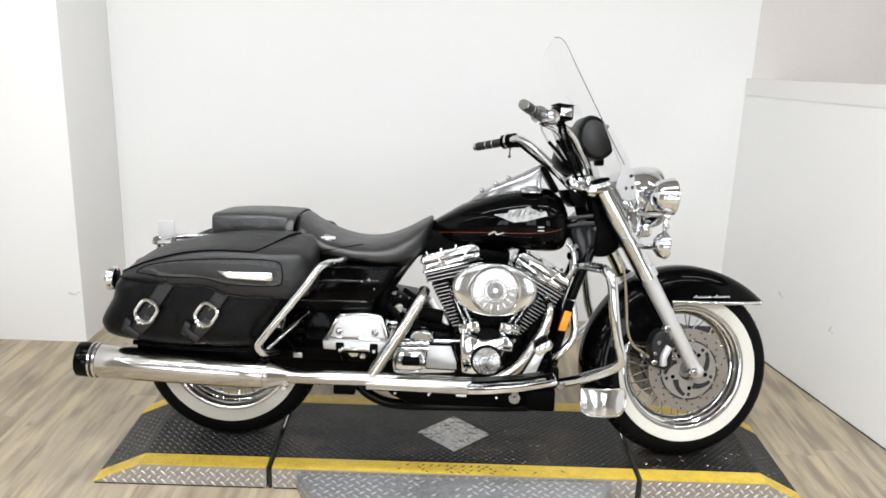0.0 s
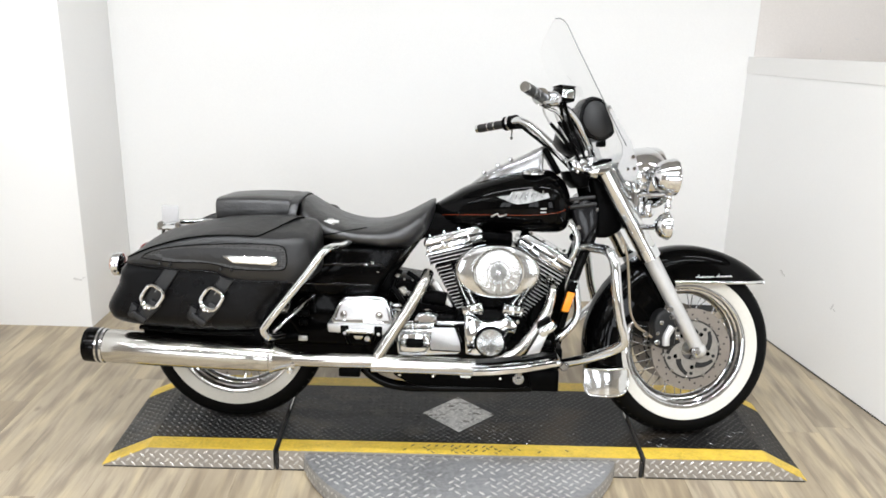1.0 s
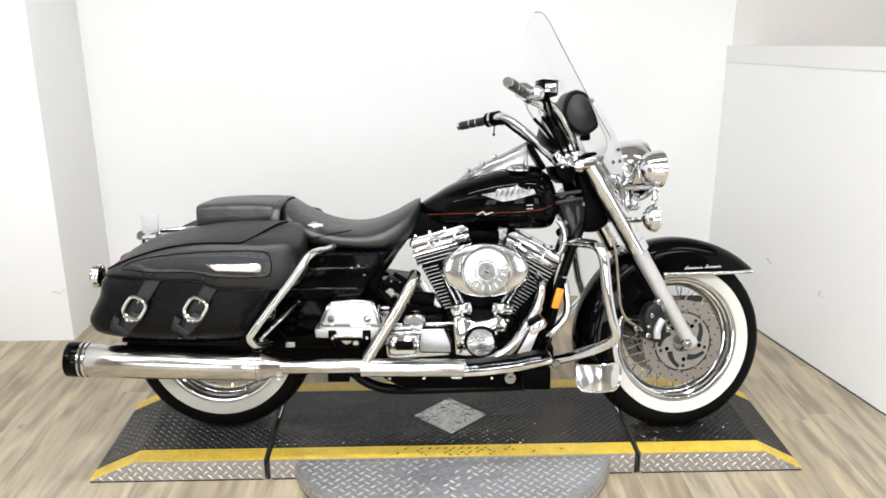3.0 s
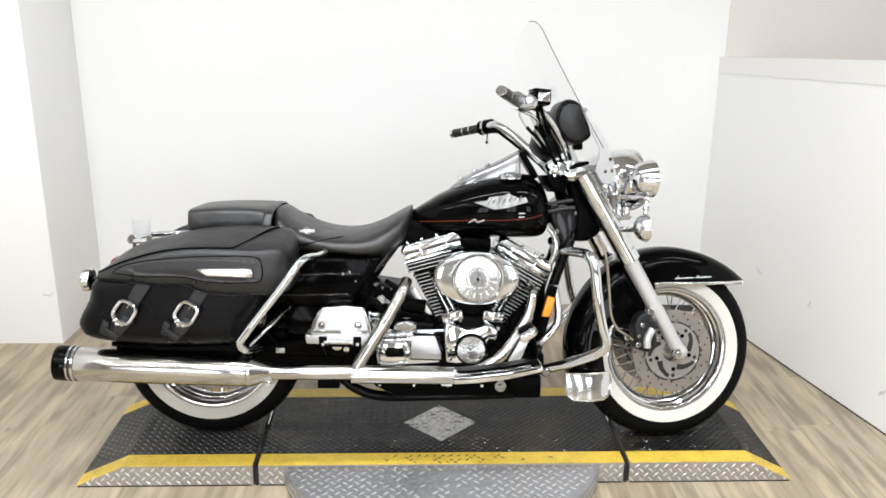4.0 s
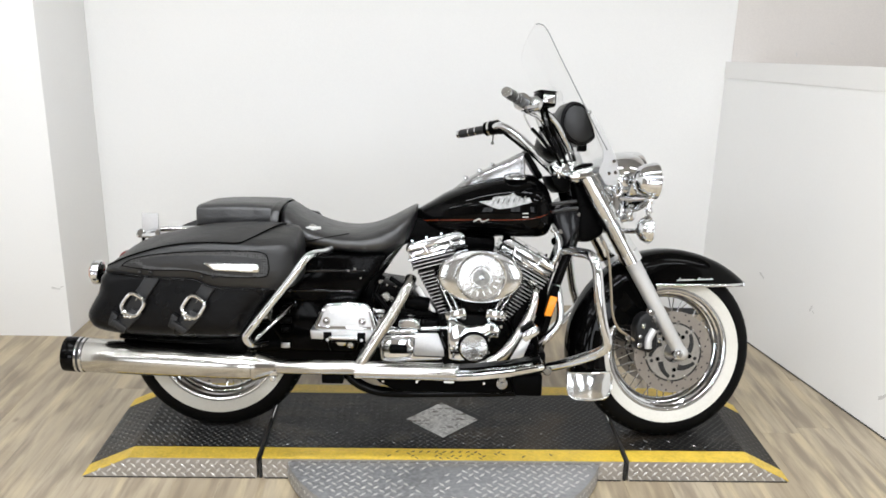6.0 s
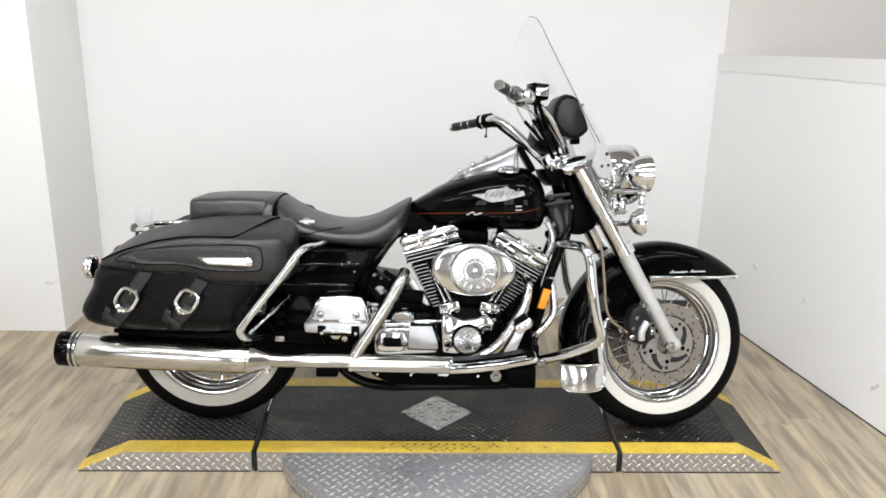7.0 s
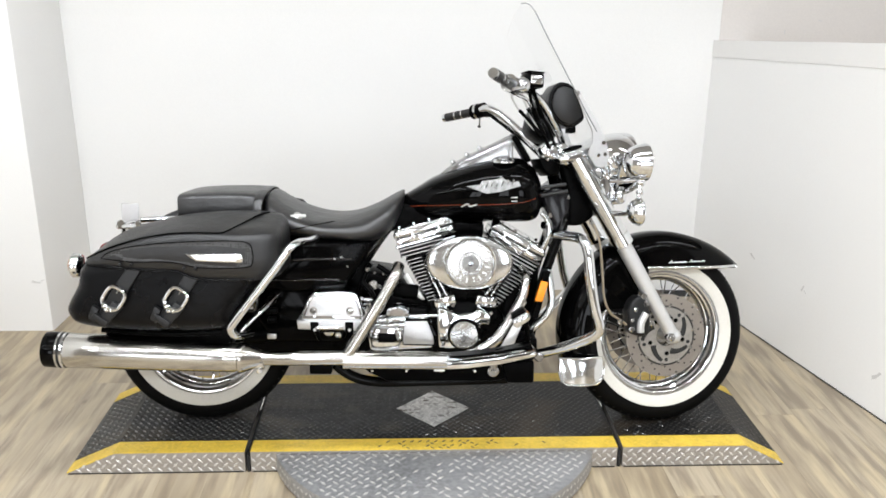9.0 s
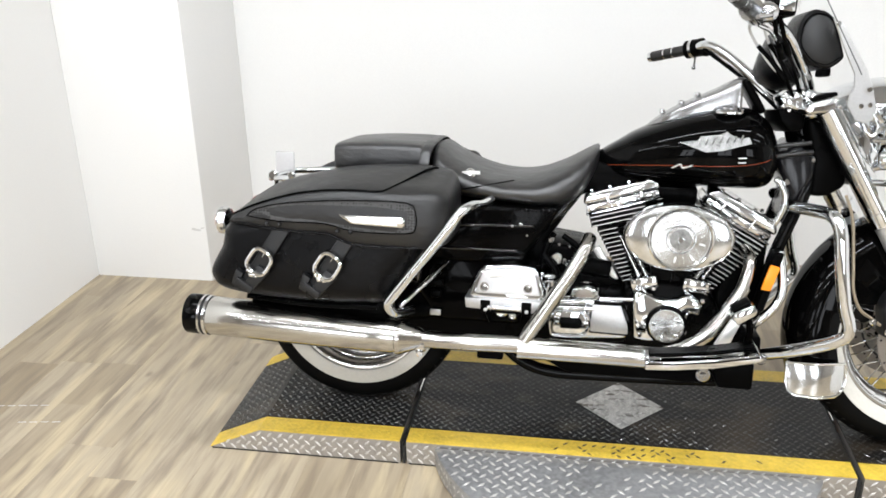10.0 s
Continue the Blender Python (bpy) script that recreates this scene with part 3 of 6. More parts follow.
for sx in (-SEAM, SEAM):
    part("seam_filler", box(sx - 0.0045, sx + 0.0045, -0.274, 0.272, 0.001, H - 0.012), JOINT, lift, "dark gap between two sections", 0)
    part("seam_bar", box(sx - 0.0035, sx - 0.0005, 0.0, 0.272, H - 0.03, H + 0.0045), POLISHED, lift, "worn bright edge of a section", 0)

part("diamond_plate", prism([(-0.132, 0), (0, -0.13), (0.132, 0), (0, 0.13)], H + 0.002, H + 0.0045, 0, 1, "z"), SCRATCHED, lift, "bare steel lozenge let into the dark deck", 0)
tagged(part("tread_pattern", lug_mesh([(Vector((-0.13, -0.13, H + 0.0045)), Vector((1, 0, 0)), Vector((0, 1, 0)), Vector((0, 0, 1)), 16, 16,
                                     lambda u, v: abs(u - 0.13) + abs(v - 0.13) < 0.115)], 0.0165, 0.025, 0.0016), WORN_HIGHLIT, lift, "raised lugs of the bare lozenge", 0), kind="stuff")

# round step at the front of the lift
arc = [(0.56 * math.cos(a), -0.09 + 0.56 * math.sin(a)) for a in (radians(180 + 20 + 140 * k / 48) for k in range(49))]
turn = thing("round_step", "half-round bare steel tread-plate step beside the lift", "step")
# dark slab, a little inset, for the shade line under the step
part("base_shade", prism([(x * 0.993, -0.09 + (y + 0.09) * 0.993) for x, y in arc], 0.0005, 0.0052, 0, 1, "z"), JOINT, turn, "", 0)
part("plate", prism(arc, 0.0055, 0.068, 0.002, 2, "z"), STEP, turn, "", 30)
# lugs thinned out towards the middle, for wear and for the glare there
tagged(part("tread_pattern", lug_mesh([(Vector((-0.56, -0.65, 0.068)), Vector((1, 0, 0)), Vector((0, 1, 0)), Vector((0, 0, 1)), 58, 19,
                                     lambda u, v: (u - 0.56) ** 2 + (v - 0.56) ** 2 < 0.545 ** 2 and v < 0.365 and chance.random() > 0.6 * math.exp(-((u - 0.54) / 0.16) ** 2))], 0.0193, 0.030, 0.0014), WORN_HIGHLIT, turn, "raised tread lugs", 0), kind="stuff")
rim_lugs = bmesh.new()
for k in range(58):
    a = radians(204 + 132 * (k + 0.5) / 58)
    for row in range(2):
        up = Vector((math.cos(a), math.sin(a), 0))
        along = Vector((-math.sin(a), math.cos(a), 0))
        c = Vector((0, -0.09, 0.02 + 0.028 * row)) + up * 0.5605
        d = (along + (1 if (k + row) % 2 else -1) * Vector((0, 0, 1))).normalized() * 0.0105
        e = d.cross(up).normalized() * 0.0035
        vs = [rim_lugs.verts.new(p) for p in (c - d, c - e, c + d, c + e, c + up * 0.002)]
        for i in range(4):
            rim_lugs.faces.new((vs[i], vs[(i + 1) % 4], vs[4]))
tagged(part("edge_pattern", rim_lugs, WORN_HIGHLIT, turn, "raised tread lugs on the rim", 0), kind="stuff")

# ---- motorcycle ----
ROOT = pose(0, -0.05, 0.078, -9.0, 0, -1.4)
PIVOT = Vector((0.47, 0, 0.78))
STEER = Matrix.Translation(PIVOT) @ Matrix.Rotation(radians(10), 4, Vector((-0.46, 0, 0.89)).normalized()) @ Matrix.Translation(-PIVOT)
bike = thing("motorcycle", "black cruiser motorcycle with chrome engine, leather saddlebags, parked on the lift", "motorcycle", at=ROOT)


def add(name, bm, mat, parent=None, label="", front=False, smooth=40):
    return part(name, bm, mat, parent or bike, label, smooth, STEER if front else None)


def mirrored(bm):
    out = bm.copy()
    out.transform(Matrix.Diagonal((1, -1, 1, 1)))
    bmesh.ops.reverse_faces(out, faces=out.faces)
    return out


def moved(bm, x=0.0, y=0.0, z=0.0):
    bm.transform(Matrix.Translation((x, y, z)))
    return bm


# ---- wheels ----
def wheel(name, cx, cz, front):
    c = (cx, 0, cz)
    # rim: deep stepped chrome hoop
    prof = [(0.2065, -0.050), (0.2040, -0.047), (0.2052, -0.041), (0.2040, -0.035), (0.1975, -0.033), (0.1950, -0.029), (0.1962, -0.023), (0.1945, -0.017), (0.1860, -0.014), (0.1830, -0.010)]
    prof = prof + [(r, -h) for r, h in reversed(prof)] + [(0.2110, 0.0525), (0.2180, 0.0515), (0.2185, 0.046)] + [(0.2185, -0.046), (0.2180, -0.0515), (0.2110, -0.0525)]
    w = add(name, moved(lathe(prof, 96, closed=True), *c), CHROME, None, "laced chrome wheel with a wide whitewall tyre", front)
    tyre = [(0.216, -0.048), (0.222, -0.056), (0.240, -0.0625), (0.2585, -0.0645), (0.262, -0.0655), (0.274, -0.0650), (0.288, -0.061), (0.301, -0.052),
            (0.310, -0.038), (0.3145, -0.02), (0.316, 0.0)]
    tyre = tyre + [(r, -h) for r, h in reversed(tyre[:-1])]
    t = add("tyre", moved(lathe(tyre, 96), *c), RUBBER, w, "black rubber tyre", front)
    # tread: short slanted sipes on the crown
    groove = bmesh.new()
    for k in range(60):
        a = 2 * math.pi * k / 60
        for sgn in (-1, 1):
            m = Matrix.Translation(c) @ Matrix.Rotation(a, 4, "Y") @ Matrix.Translation((0, sgn * 0.019, 0.3150)) @ Matrix.Rotation(radians(-sgn * 7), 4, "X") @ Matrix.Rotation(radians(sgn * 22), 4, "Z")
            vs = [groove.verts.new(m @ Vector(p)) for p in ((-0.003, -0.015, 0), (0.003, -0.015, 0), (0.003, 0.015, 0), (-0.003, 0.015, 0))]
            groove.faces.new(vs)
        for sgn in (-1, 1):
            m = Matrix.Translation(c) @ Matrix.Rotation(a + 0.05, 4, "Y") @ Matrix.Translation((0, sgn * 0.0452, 0.3058)) @ Matrix.Rotation(radians(-sgn * 33), 4, "X") @ Matrix.Rotation(radians(sgn * 16), 4, "Z")
            groove.faces.new([groove.verts.new(m @ Vector(p)) for p in ((-0.0028, -0.006, 0), (0.0028, -0.006, 0), (0.0028, 0.006, 0), (-0.0028, 0.006, 0))])
    add("tread", groove, JOINT, w, "dark tread grooves", front, 0)
    wall = [(0.2195, -0.0535), (0.2205, -0.0570), (0.2400, -0.0642), (0.2570, -0.0662), (0.2580, -0.0640)]
    for sgn in (1, -1):
        add("whitewall", moved(lathe([(r, sgn * h) for r, h in wall], 96), *c), WHITEWALL, w, "creamy white sidewall band", front)
    add("hub", moved(lathe([(0.0001, -0.07), (0.028, -0.07), (0.030, -0.055), (0.045, -0.05), (0.047, -0.038), (0.030, -0.032), (0.028, 0.032), (0.047, 0.038), (0.045, 0.05), (0.03, 0.055), (0.0001, 0.07)], 40), *c), CHROME, w, "", front)
    for k in range(40):
        a = 2 * math.pi * (k + 0.5) / 40
        tilt = radians(38 if (k // 2) % 2 else -38)
        side = -1 if k % 2 else 1
        p = Vector((0.043 * math.cos(a + tilt * 1.4), 0.042 * side, 0.043 * math.sin(a + tilt * 1.4)))
        q = Vector((0.188 * math.cos(a), 0.008 * side, 0.188 * math.sin(a)))
        add("spoke", moved(tube([p, q], 0.0021, 6, 1, False), *c), CHROME, w, "", front)
    return w


front_wheel = wheel("front_wheel", 0.782, 0.312, True)
rear_wheel = wheel("rear_wheel", -0.797, 0.316, False)


def brake_disc(cx, cz, y, parent, front, r=0.143):
    rotor = moved(lathe([(0.098, -0.003), (r - 0.001, -0.003), (r, -0.002), (r, 0.002), (r - 0.001, 0.003), (0.098, 0.003)], 72, closed=True), cx, y, cz)
    d = add("brake_disc", rotor, DISC, parent, "drilled steel brake disc", front)
    for k in range(40):
        a = 2 * math.pi * k / 40
        rr = (0.108, 0.121, 0.135)[k % 3]
        add("drilling", disk(cx + rr * math.cos(a), y - 0.0033, cz + rr * math.sin(a), 0.0034, 0.001, "y", 10, 0.0002), JOINT, d, "", front, 0)
    ring = moved(lathe([(0.036, -0.005), (0.097, -0.005), (0.099, -0.003), (0.099, 0.003), (0.036, 0.003)], 64, closed=True), cx, y, cz)
    add("carrier", ring, CARRIER, d, "polished disc carrier with curved slots", front)
    add("disc_gap", moved(lathe([(0.0985, -0.0042), (0.104, -0.0042), (0.104, 0.0042), (0.0985, 0.0042)], 64, closed=True), cx, y, cz), JOINT, d, "", front)
    for k in range(10):
        a = 2 * math.pi * (k + 0.3) / 10
        add("bobbin", disk(cx + 0.101 * math.cos(a), y - 0.0044, cz + 0.101 * math.sin(a), 0.0062, -0.002, "y", 10, 0.0005), POLISHED, d, "", front)
    for k in range(5):
        a0 = 2 * math.pi * k / 5
        pts = []
        for j in range(9):
            t = j / 8
            a, rr = a0 + 0.80 * t, 0.056 + 0.031 * t
            pts.append((cx + rr * math.cos(a), y - 0.0056, cz + rr * math.sin(a)))
        add("slot", tube(pts, (0.0105, 0.0060), 10, 2, True, 0.12), JOINT, d, "", front)
        add("hole", disk(cx + 0.084 * math.cos(a0 - 0.28), y - 0.0052, cz + 0.084 * math.sin(a0 - 0.28), 0.0065, -0.0008, "y", 14, 0.0002), JOINT, d, "", front)
        a = a0 - 0.25
        add("bolt", disk(cx + 0.062 * math.cos(a), y - 0.006, cz + 0.062 * math.sin(a), 0.0075, -0.003, "y", 12), PLASTIC, d, "", front)
    return d


brake_disc(0.782, 0.312, -0.092, front_wheel, True)
brake_disc(0.782, 0.312, 0.092, front_wheel, True)
brake_disc(-0.797, 0.316, -0.092, rear_wheel, False)
add("axle_nut", merge(disk(0.782, -0.118, 0.312, 0.017, -0.022, "y", 6, 0.002), disk(0.782, -0.14, 0.312, 0.010, -0.008, "y", 16)), CHROME, front_wheel, "chrome axle nut", True)
add("axle_nut", disk(-0.797, -0.14, 0.316, 0.02, -0.02, "y", 6, 0.002), CHROME, rear_wheel, "", False)

# ---- front fork ----
FORK_A, FORK_B = Vector((0.418, 0, 0.965)), Vector((0.800, 0, 0.312))


def on_fork(s, y, dx=0.0):
    p = FORK_A + (FORK_B - FORK_A) * s
    return Vector((p.x + dx, y, p.z))


for sgn in (-1, 1):
    y = 0.112 * sgn
    add("fork_slider", tube([on_fork(0.50, y), on_fork(0.985, y)], (0.0265, 0.0225), 24, 2, False), SATIN, None, "satin aluminium fork leg", True)
    add("fork_foot", ball(*on_fork(1.0, y), 0.028, 0.024, 0.028), SATIN, None, "", True)
    add("fork_cover", tube([on_fork(0.075, y), on_fork(0.50, y)], 0.0335, 24, 2, False), CASTCHROME, None, "chrome fork cover", True)
    add("fork_collar", tube([on_fork(0.465, y), on_fork(0.515, y)], 0.0365, 24, 1, False), CHROME, None, "", True)
    add("fork_cap", tube([on_fork(0.04, y), on_fork(0.08, y)], 0.024, 20, 1, False), CHROME, None, "", True)
for s in (0.045, 0.33):
    p = on_fork(s, 0)
    b = box(-0.045, 0.035, -0.09, 0.09, -0.018, 0.018, 0.008)
    b.transform(Matrix.Translation(p) @ Matrix.Rotation(radians(30), 4, "Y"))
    add("fork_clamp", b, PLASTIC if s > 0.2 else CHROME, None, "fork clamp", True)
top_clamp = add("fork_top_clamp", prism([(0.372, 0.916), (0.398, 0.934), (0.440, 0.945), (0.477, 0.949), (0.484, 0.932), (0.470, 0.916), (0.436, 0.908), (0.386, 0.901)], -0.142, 0.142, 0.007, 3), CHROME, None, "polished top clamp across the fork legs", True)
add("clamp_cap", prism([(0.402, 0.941), (0.420, 0.952), (0.438, 0.959), (0.462, 0.961), (0.466, 0.951), (0.430, 0.942)], -0.122, 0.122, 0.004, 2), PLASTIC, top_clamp, "black cover over the clamp", True)
add("clamp_block", prism([(0.327, 0.948), (0.344, 0.968), (0.383, 0.957), (0.395, 0.933), (0.381, 0.912), (0.341, 0.919)], -0.098, -0.035, 0.007, 2), CASTCHROME, top_clamp, "faceted bright clamp block", True)
add("lock_housing", prism([(0.326, 0.916), (0.363, 0.917), (0.399, 0.899), (0.396, 0.864), (0.364, 0.857), (0.339, 0.884)], -0.092, 0.03, 0.006, 2), PLASTIC, top_clamp, "black fork lock housing", True)
for bx, bz in ((0.337, 0.922), (0.352, 0.912), (0.462, 0.924)):
    add("bolt", ball(bx, -0.100 if bx < 0.4 else -0.143, bz, 0.006, 0.005, 0.006, 10), CHROME, top_clamp, "", True)
add("steering_head", tube([(0.405, 0, 0.93), (0.47, 0, 0.70)], 0.042, 20, 1, False), GLOSS)

# ---- front fender ----
FC = Vector((0.782, 0, 0.312))


def fender_mesh(a0, a1, radius, half, drop, seg=40, thick=0.004):
    """A pressed fender round the wheel, with side skirts that reach in by drop; radius may grow along the arc."""
    rings = []
    for k in range(seg + 1):
        t = k / seg
        a = radians(a0 + (a1 - a0) * t)
        r = radius(t)
        d = drop(t)
        prof = []
        for u in np.linspace(-1, 1, 15):
            s = math.copysign(abs(u) ** 0.8, u)
            yy = half * min(1, abs(s) * 1.08) * math.copysign(1, u)
            prof.append((r - 0.055 * abs(s) ** 3.2, yy))
        prof = [(prof[0][0] - d, -half - 0.002)] + prof + [(prof[-1][0] - d, half + 0.002)]
        prof += [(p[0] - thick, p[1] * 0.95) for p in reversed(prof)]
        ring = [(FC.x + p[0] * math.cos(a), p[1], FC.z + p[0] * math.sin(a)) for p in prof]
        rings.append([(x, y, max(z, 0.541) if x > 0.72 else z) for x, y, z in ring])
    return skin(rings)


# inner edge of the side skirts: degrees round the wheel, radius
SKIRT = [(40, 0.281), (48, 0.255), (90, 0.215), (108, 0.215), (120, 0.190), (130, 0.162), (142, 0.160), (150, 0.190), (157, 0.240), (164, 0.249), (201, 0.250)]
fender = add("front_fender", fender_mesh(40, 201, lambda t: 0.356 + 0.020 * max(0, 1 - t * 4.3) ** 1.5, 0.086, lambda t: 0.301 - lerp_table(SKIRT, 40 + 161 * t)[0], 80), GLOSS, None, "deep gloss black front fender", True, 50)
for sgn in (-1, 1):
    pts = [(0.713, 0.090 * sgn, 0.546), (0.85, 0.0915 * sgn, 0.545), (0.98, 0.088 * sgn, 0.545), (1.045, 0.070 * sgn, 0.545)]
    add("trim_strip", tube(pts, 0.0062, 10, 6), CHROME, fender, "chrome strip along the fender edge", True)
add("trim_tip", tube([(1.045, -0.070, 0.545), (1.066, -0.03, 0.545), (1.066, 0.03, 0.545), (1.045, 0.07, 0.545)], 0.0062, 10, 6), CHROME, fender, "", True)
# script lettering of the maker on the fender side: plain strokes
for x0, x1, loops, tall in ((0.790, 0.856, 4, 0.0085), (0.864, 0.922, 4, 0.0085)):
    pts = []
    for k in range(loops * 8 + 1):
        f = k / (loops * 8)
        high = tall if f < 0.22 else 0.0036
        a = 2 * math.pi * loops * f
        pts.append((x0 + (x1 - x0) * f + 0.0035 * math.sin(a) + 0.35 * high * (0.5 - 0.5 * math.cos(a)), -0.0895 - 0.0005 * math.sin(math.pi * f), 0.5615 + 0.034 * (x0 + (x1 - x0) * f - 0.79) + high * (0.5 - 0.5 * math.cos(a))))
    add("script_mark", tube(pts, 0.0016, 6, 2), SILVER, fender, "", True)
FLAP = [(0.403, 0.244), (0.480, 0.246), (0.554, 0.246), (0.559, 0.228), (0.559, 0.196), (0.555, 0.178), (0.545, 0.164), (0.528, 0.156), (0.480, 0.153), (0.428, 0.156), (0.410, 0.168), (0.404, 0.192)]


def flap_y(x, z):
    """The side of the fender's end: it bows outwards in the middle."""
    return -0.0905 - 0.024 * (1 - ((x - 0.49) / 0.085) ** 2)


rings = []
for scale in (1.0, 0.97, 0.80, 0.60, 0.40, 0.20, 0.02):
    rings.append([(0.481 + (x - 0.481) * scale, flap_y(0.481 + (x - 0.481) * scale, 0.200 + (z - 0.200) * scale), 0.200 + (z - 0.200) * scale) for x, z in FLAP])
back = [(x, y + 0.006, z) for x, y, z in rings[0]]
add("fender_flap_trim", skin([back, *rings]), CASTCHROME, fender, "bright metal skirt on the fender's trailing end", True, 50)
rim = [(x, flap_y(x, z) - 0.001, z) for x, z in FLAP]
add("flap_border", tube([*rim, rim[0]], 0.0036, 8, 1, False), POLISHED, fender, "raised chrome border", True)

# caliper and hose
cal = add("brake_caliper", prism([(0.627, 0.405), (0.640, 0.440), (0.668, 0.458), (0.700, 0.440), (0.708, 0.40), (0.708, 0.33), (0.68, 0.315), (0.636, 0.330)], -0.135, -0.075, 0.010, 3), CALIPER, None, "black brake caliper with bright insert", True)
add("caliper_insert", tube([(0.690, -0.137, 0.398), (0.672, -0.139, 0.365), (0.672, -0.137, 0.335)], 0.0125, 12, 5), SATIN, cal, "", True)
for bx, by, bz, br in ((0.640, -0.134, 0.345, 0.009), (0.712, -0.134, 0.362, 0.009), (0.690, -0.125, 0.43, 0.012), (0.685, -0.125, 0.455, 0.012), (0.652, -0.136, 0.412, 0.007), (0.640, -0.136, 0.376, 0.006)):
    add("bolt", disk(bx, by, bz, br, -0.010), CHROME, cal, "", True)
add("brake_caliper", prism([(0.627, 0.405), (0.640, 0.440), (0.668, 0.458), (0.700, 0.440), (0.708, 0.40), (0.708, 0.33), (0.68, 0.315), (0.636, 0.330)], 0.075, 0.135, 0.010, 3), CALIPER, None, "black brake caliper", True)
add("brake_hose", tube([(0.505, -0.125, 0.70), (0.523, -0.135, 0.639), (0.533, -0.14, 0.53), (0.540, -0.14, 0.455), (0.562, -0.138, 0.405), (0.60, -0.13, 0.378), (0.625, -0.125, 0.36)], 0.0042, 8, 8), BRAIDED, None, "tan braided brake line", True)
add("hose_union", disk(0.598, -0.135, 0.372, 0.009, -0.012), CHROME, None, "", True)

# ---- headlamp nacelle and lamps ----
nac = add("headlamp_nacelle", moved(lathe([(0.0001, -0.125), (0.04, -0.12), (0.075, -0.095), (0.094, -0.05), (0.102, 0.0), (0.103, 0.045), (0.099, 0.055), (0.092, 0.056)], 40, "x"), 0.615, 0, 0.905), CHROME, None, "round chrome headlamp housing", True)
add("headlamp_glass", moved(lathe([(0.0001, 0.075), (0.05, 0.071), (0.08, 0.062), (0.092, 0.054)], 40, "x"), 0.615, 0, 0.905), LENS, nac, "clear headlamp glass", True)
add("nacelle_cowl", body_loft([(0.435, 0, 0.05, 0.92, 0.945), (0.481, 0, 0.105, 0.872, 0.9625), (0.529, 0, 0.128, 0.842, 0.987), (0.594, 0, 0.134, 0.822, 1.004), (0.640, 0, 0.122, 0.822, 1.000), (0.664, 0, 0.106, 0.830, 0.985)], 36, 2.3, 6), CHROME, nac, "", True)
add("nacelle_base", prism([(0.540, 0.812), (0.616, 0.820), (0.620, 0.792), (0.614, 0.768), (0.562, 0.760), (0.545, 0.782)], -0.118, 0.118, 0.010, 3), CHROME, nac, "lower section of the lamp housing", True)
for sgn in (-1, 1):
    add("nacelle_panel", prism([(0.455, 0.915), (0.56, 0.915), (0.575, 0.81), (0.545, 0.745), (0.515, 0.80)], 0.122 * sgn - 0.006, 0.122 * sgn + 0.006, 0.004, 2), CHROME, nac, "", True)
    y = 0.205 * sgn
    c = (0.622, y, 0.902)
    lamp = add("passing_lamp", moved(lathe([(0.0001, -0.050), (0.028, -0.043), (0.046, -0.030), (0.056, -0.008), (0.0585, 0.012), (0.061, 0.016), (0.061, 0.026), (0.056, 0.029)], 32, "x"), *c), CHROME, None, "round chrome passing lamp", True)
    add("lamp_glass", moved(lathe([(0.0001, 0.038), (0.033, 0.036), (0.057, 0.027)], 32, "x"), *c), LENS, lamp, "", True)
    b = (0.611, 0.225 * sgn, 0.743)
    sig = add("turn_signal", moved(lathe([(0.0001, -0.034), (0.020, -0.027), (0.036, -0.014), (0.0435, 0.002), (0.0450, 0.012), (0.0415, 0.016)], 28, "x"), *b), CHROME, None, "chrome bullet turn signal", True)
    add("signal_lens", moved(lathe([(0.0001, 0.025), (0.024, 0.023), (0.0415, 0.015)], 28, "x"), *b), AMBER if sgn > 0 else PALELENS, sig, "", True)
    add("lamp_bracket", merge(tube([(0.60, 0.10 * sgn, 0.80), (0.615, 0.16 * sgn, 0.815), (0.632, y, 0.84)], 0.010, 12, 6),
                              tube([(0.632, y, 0.85), (0.625, 0.215 * sgn, 0.80), (0.618, 0.225 * sgn, 0.775)], 0.008, 12, 6),
                              tube([(0.545, 0.11 * sgn, 0.735), (0.585, 0.17 * sgn, 0.735), (0.60, 0.22 * sgn, 0.74)], 0.009, 12, 6),
                              ball(0.632, y, 0.838, 0.016, 0.016, 0.016), ball(0.628, 0.212 * sgn, 0.806, 0.0135, 0.0135, 0.010), ball(0.621, 0.222 * sgn, 0.780, 0.013, 0.013, 0.010), disk(0.626, 0.205 * sgn, 0.846, 0.020, 0.008, "z", 18, 0.002), tube([(0.56, 0.13 * sgn, 0.842), (0.60, 0.17 * sgn, 0.842), (0.626, y, 0.845)], 0.0075, 10, 4), ball(0.60, 0.115 * sgn, 0.795, 0.022, 0.02, 0.03)), CHROME, lamp, "", True)

# ---- windshield ----
def shield_x(z):
    return 0.286 + 0.564 * (1.43 - z)


def shield_half(z):
    return lerp_table([(0.90, 0.13), (0.97, 0.19), (1.05, 0.220), (1.20, 0.222), (1.316, 0.212), (1.357, 0.19), (1.388, 0.145), (1.410, 0.095), (1.424, 0.05), (1.431, 0.004)], z)[0]


rings = []
for z in np.linspace(0.93, 1.432, 34):
    w = shield_half(z)
    row = []
    for u in np.linspace(-1, 1, 21):
        yy = u * w
        row.append((shield_x(z) - 1.15 * yy * yy, yy, z))
    rings.append(row)
sh = skin(rings, closed_ring=False)
shield = add("windshield", sh, ACRYLIC, None, "clear curved acrylic windshield", True)
shield.visible_shadow = False
zs = list(np.linspace(1.0, 1.40, 18)) + [1.41, 1.418, 1.424, 1.428, 1.431]
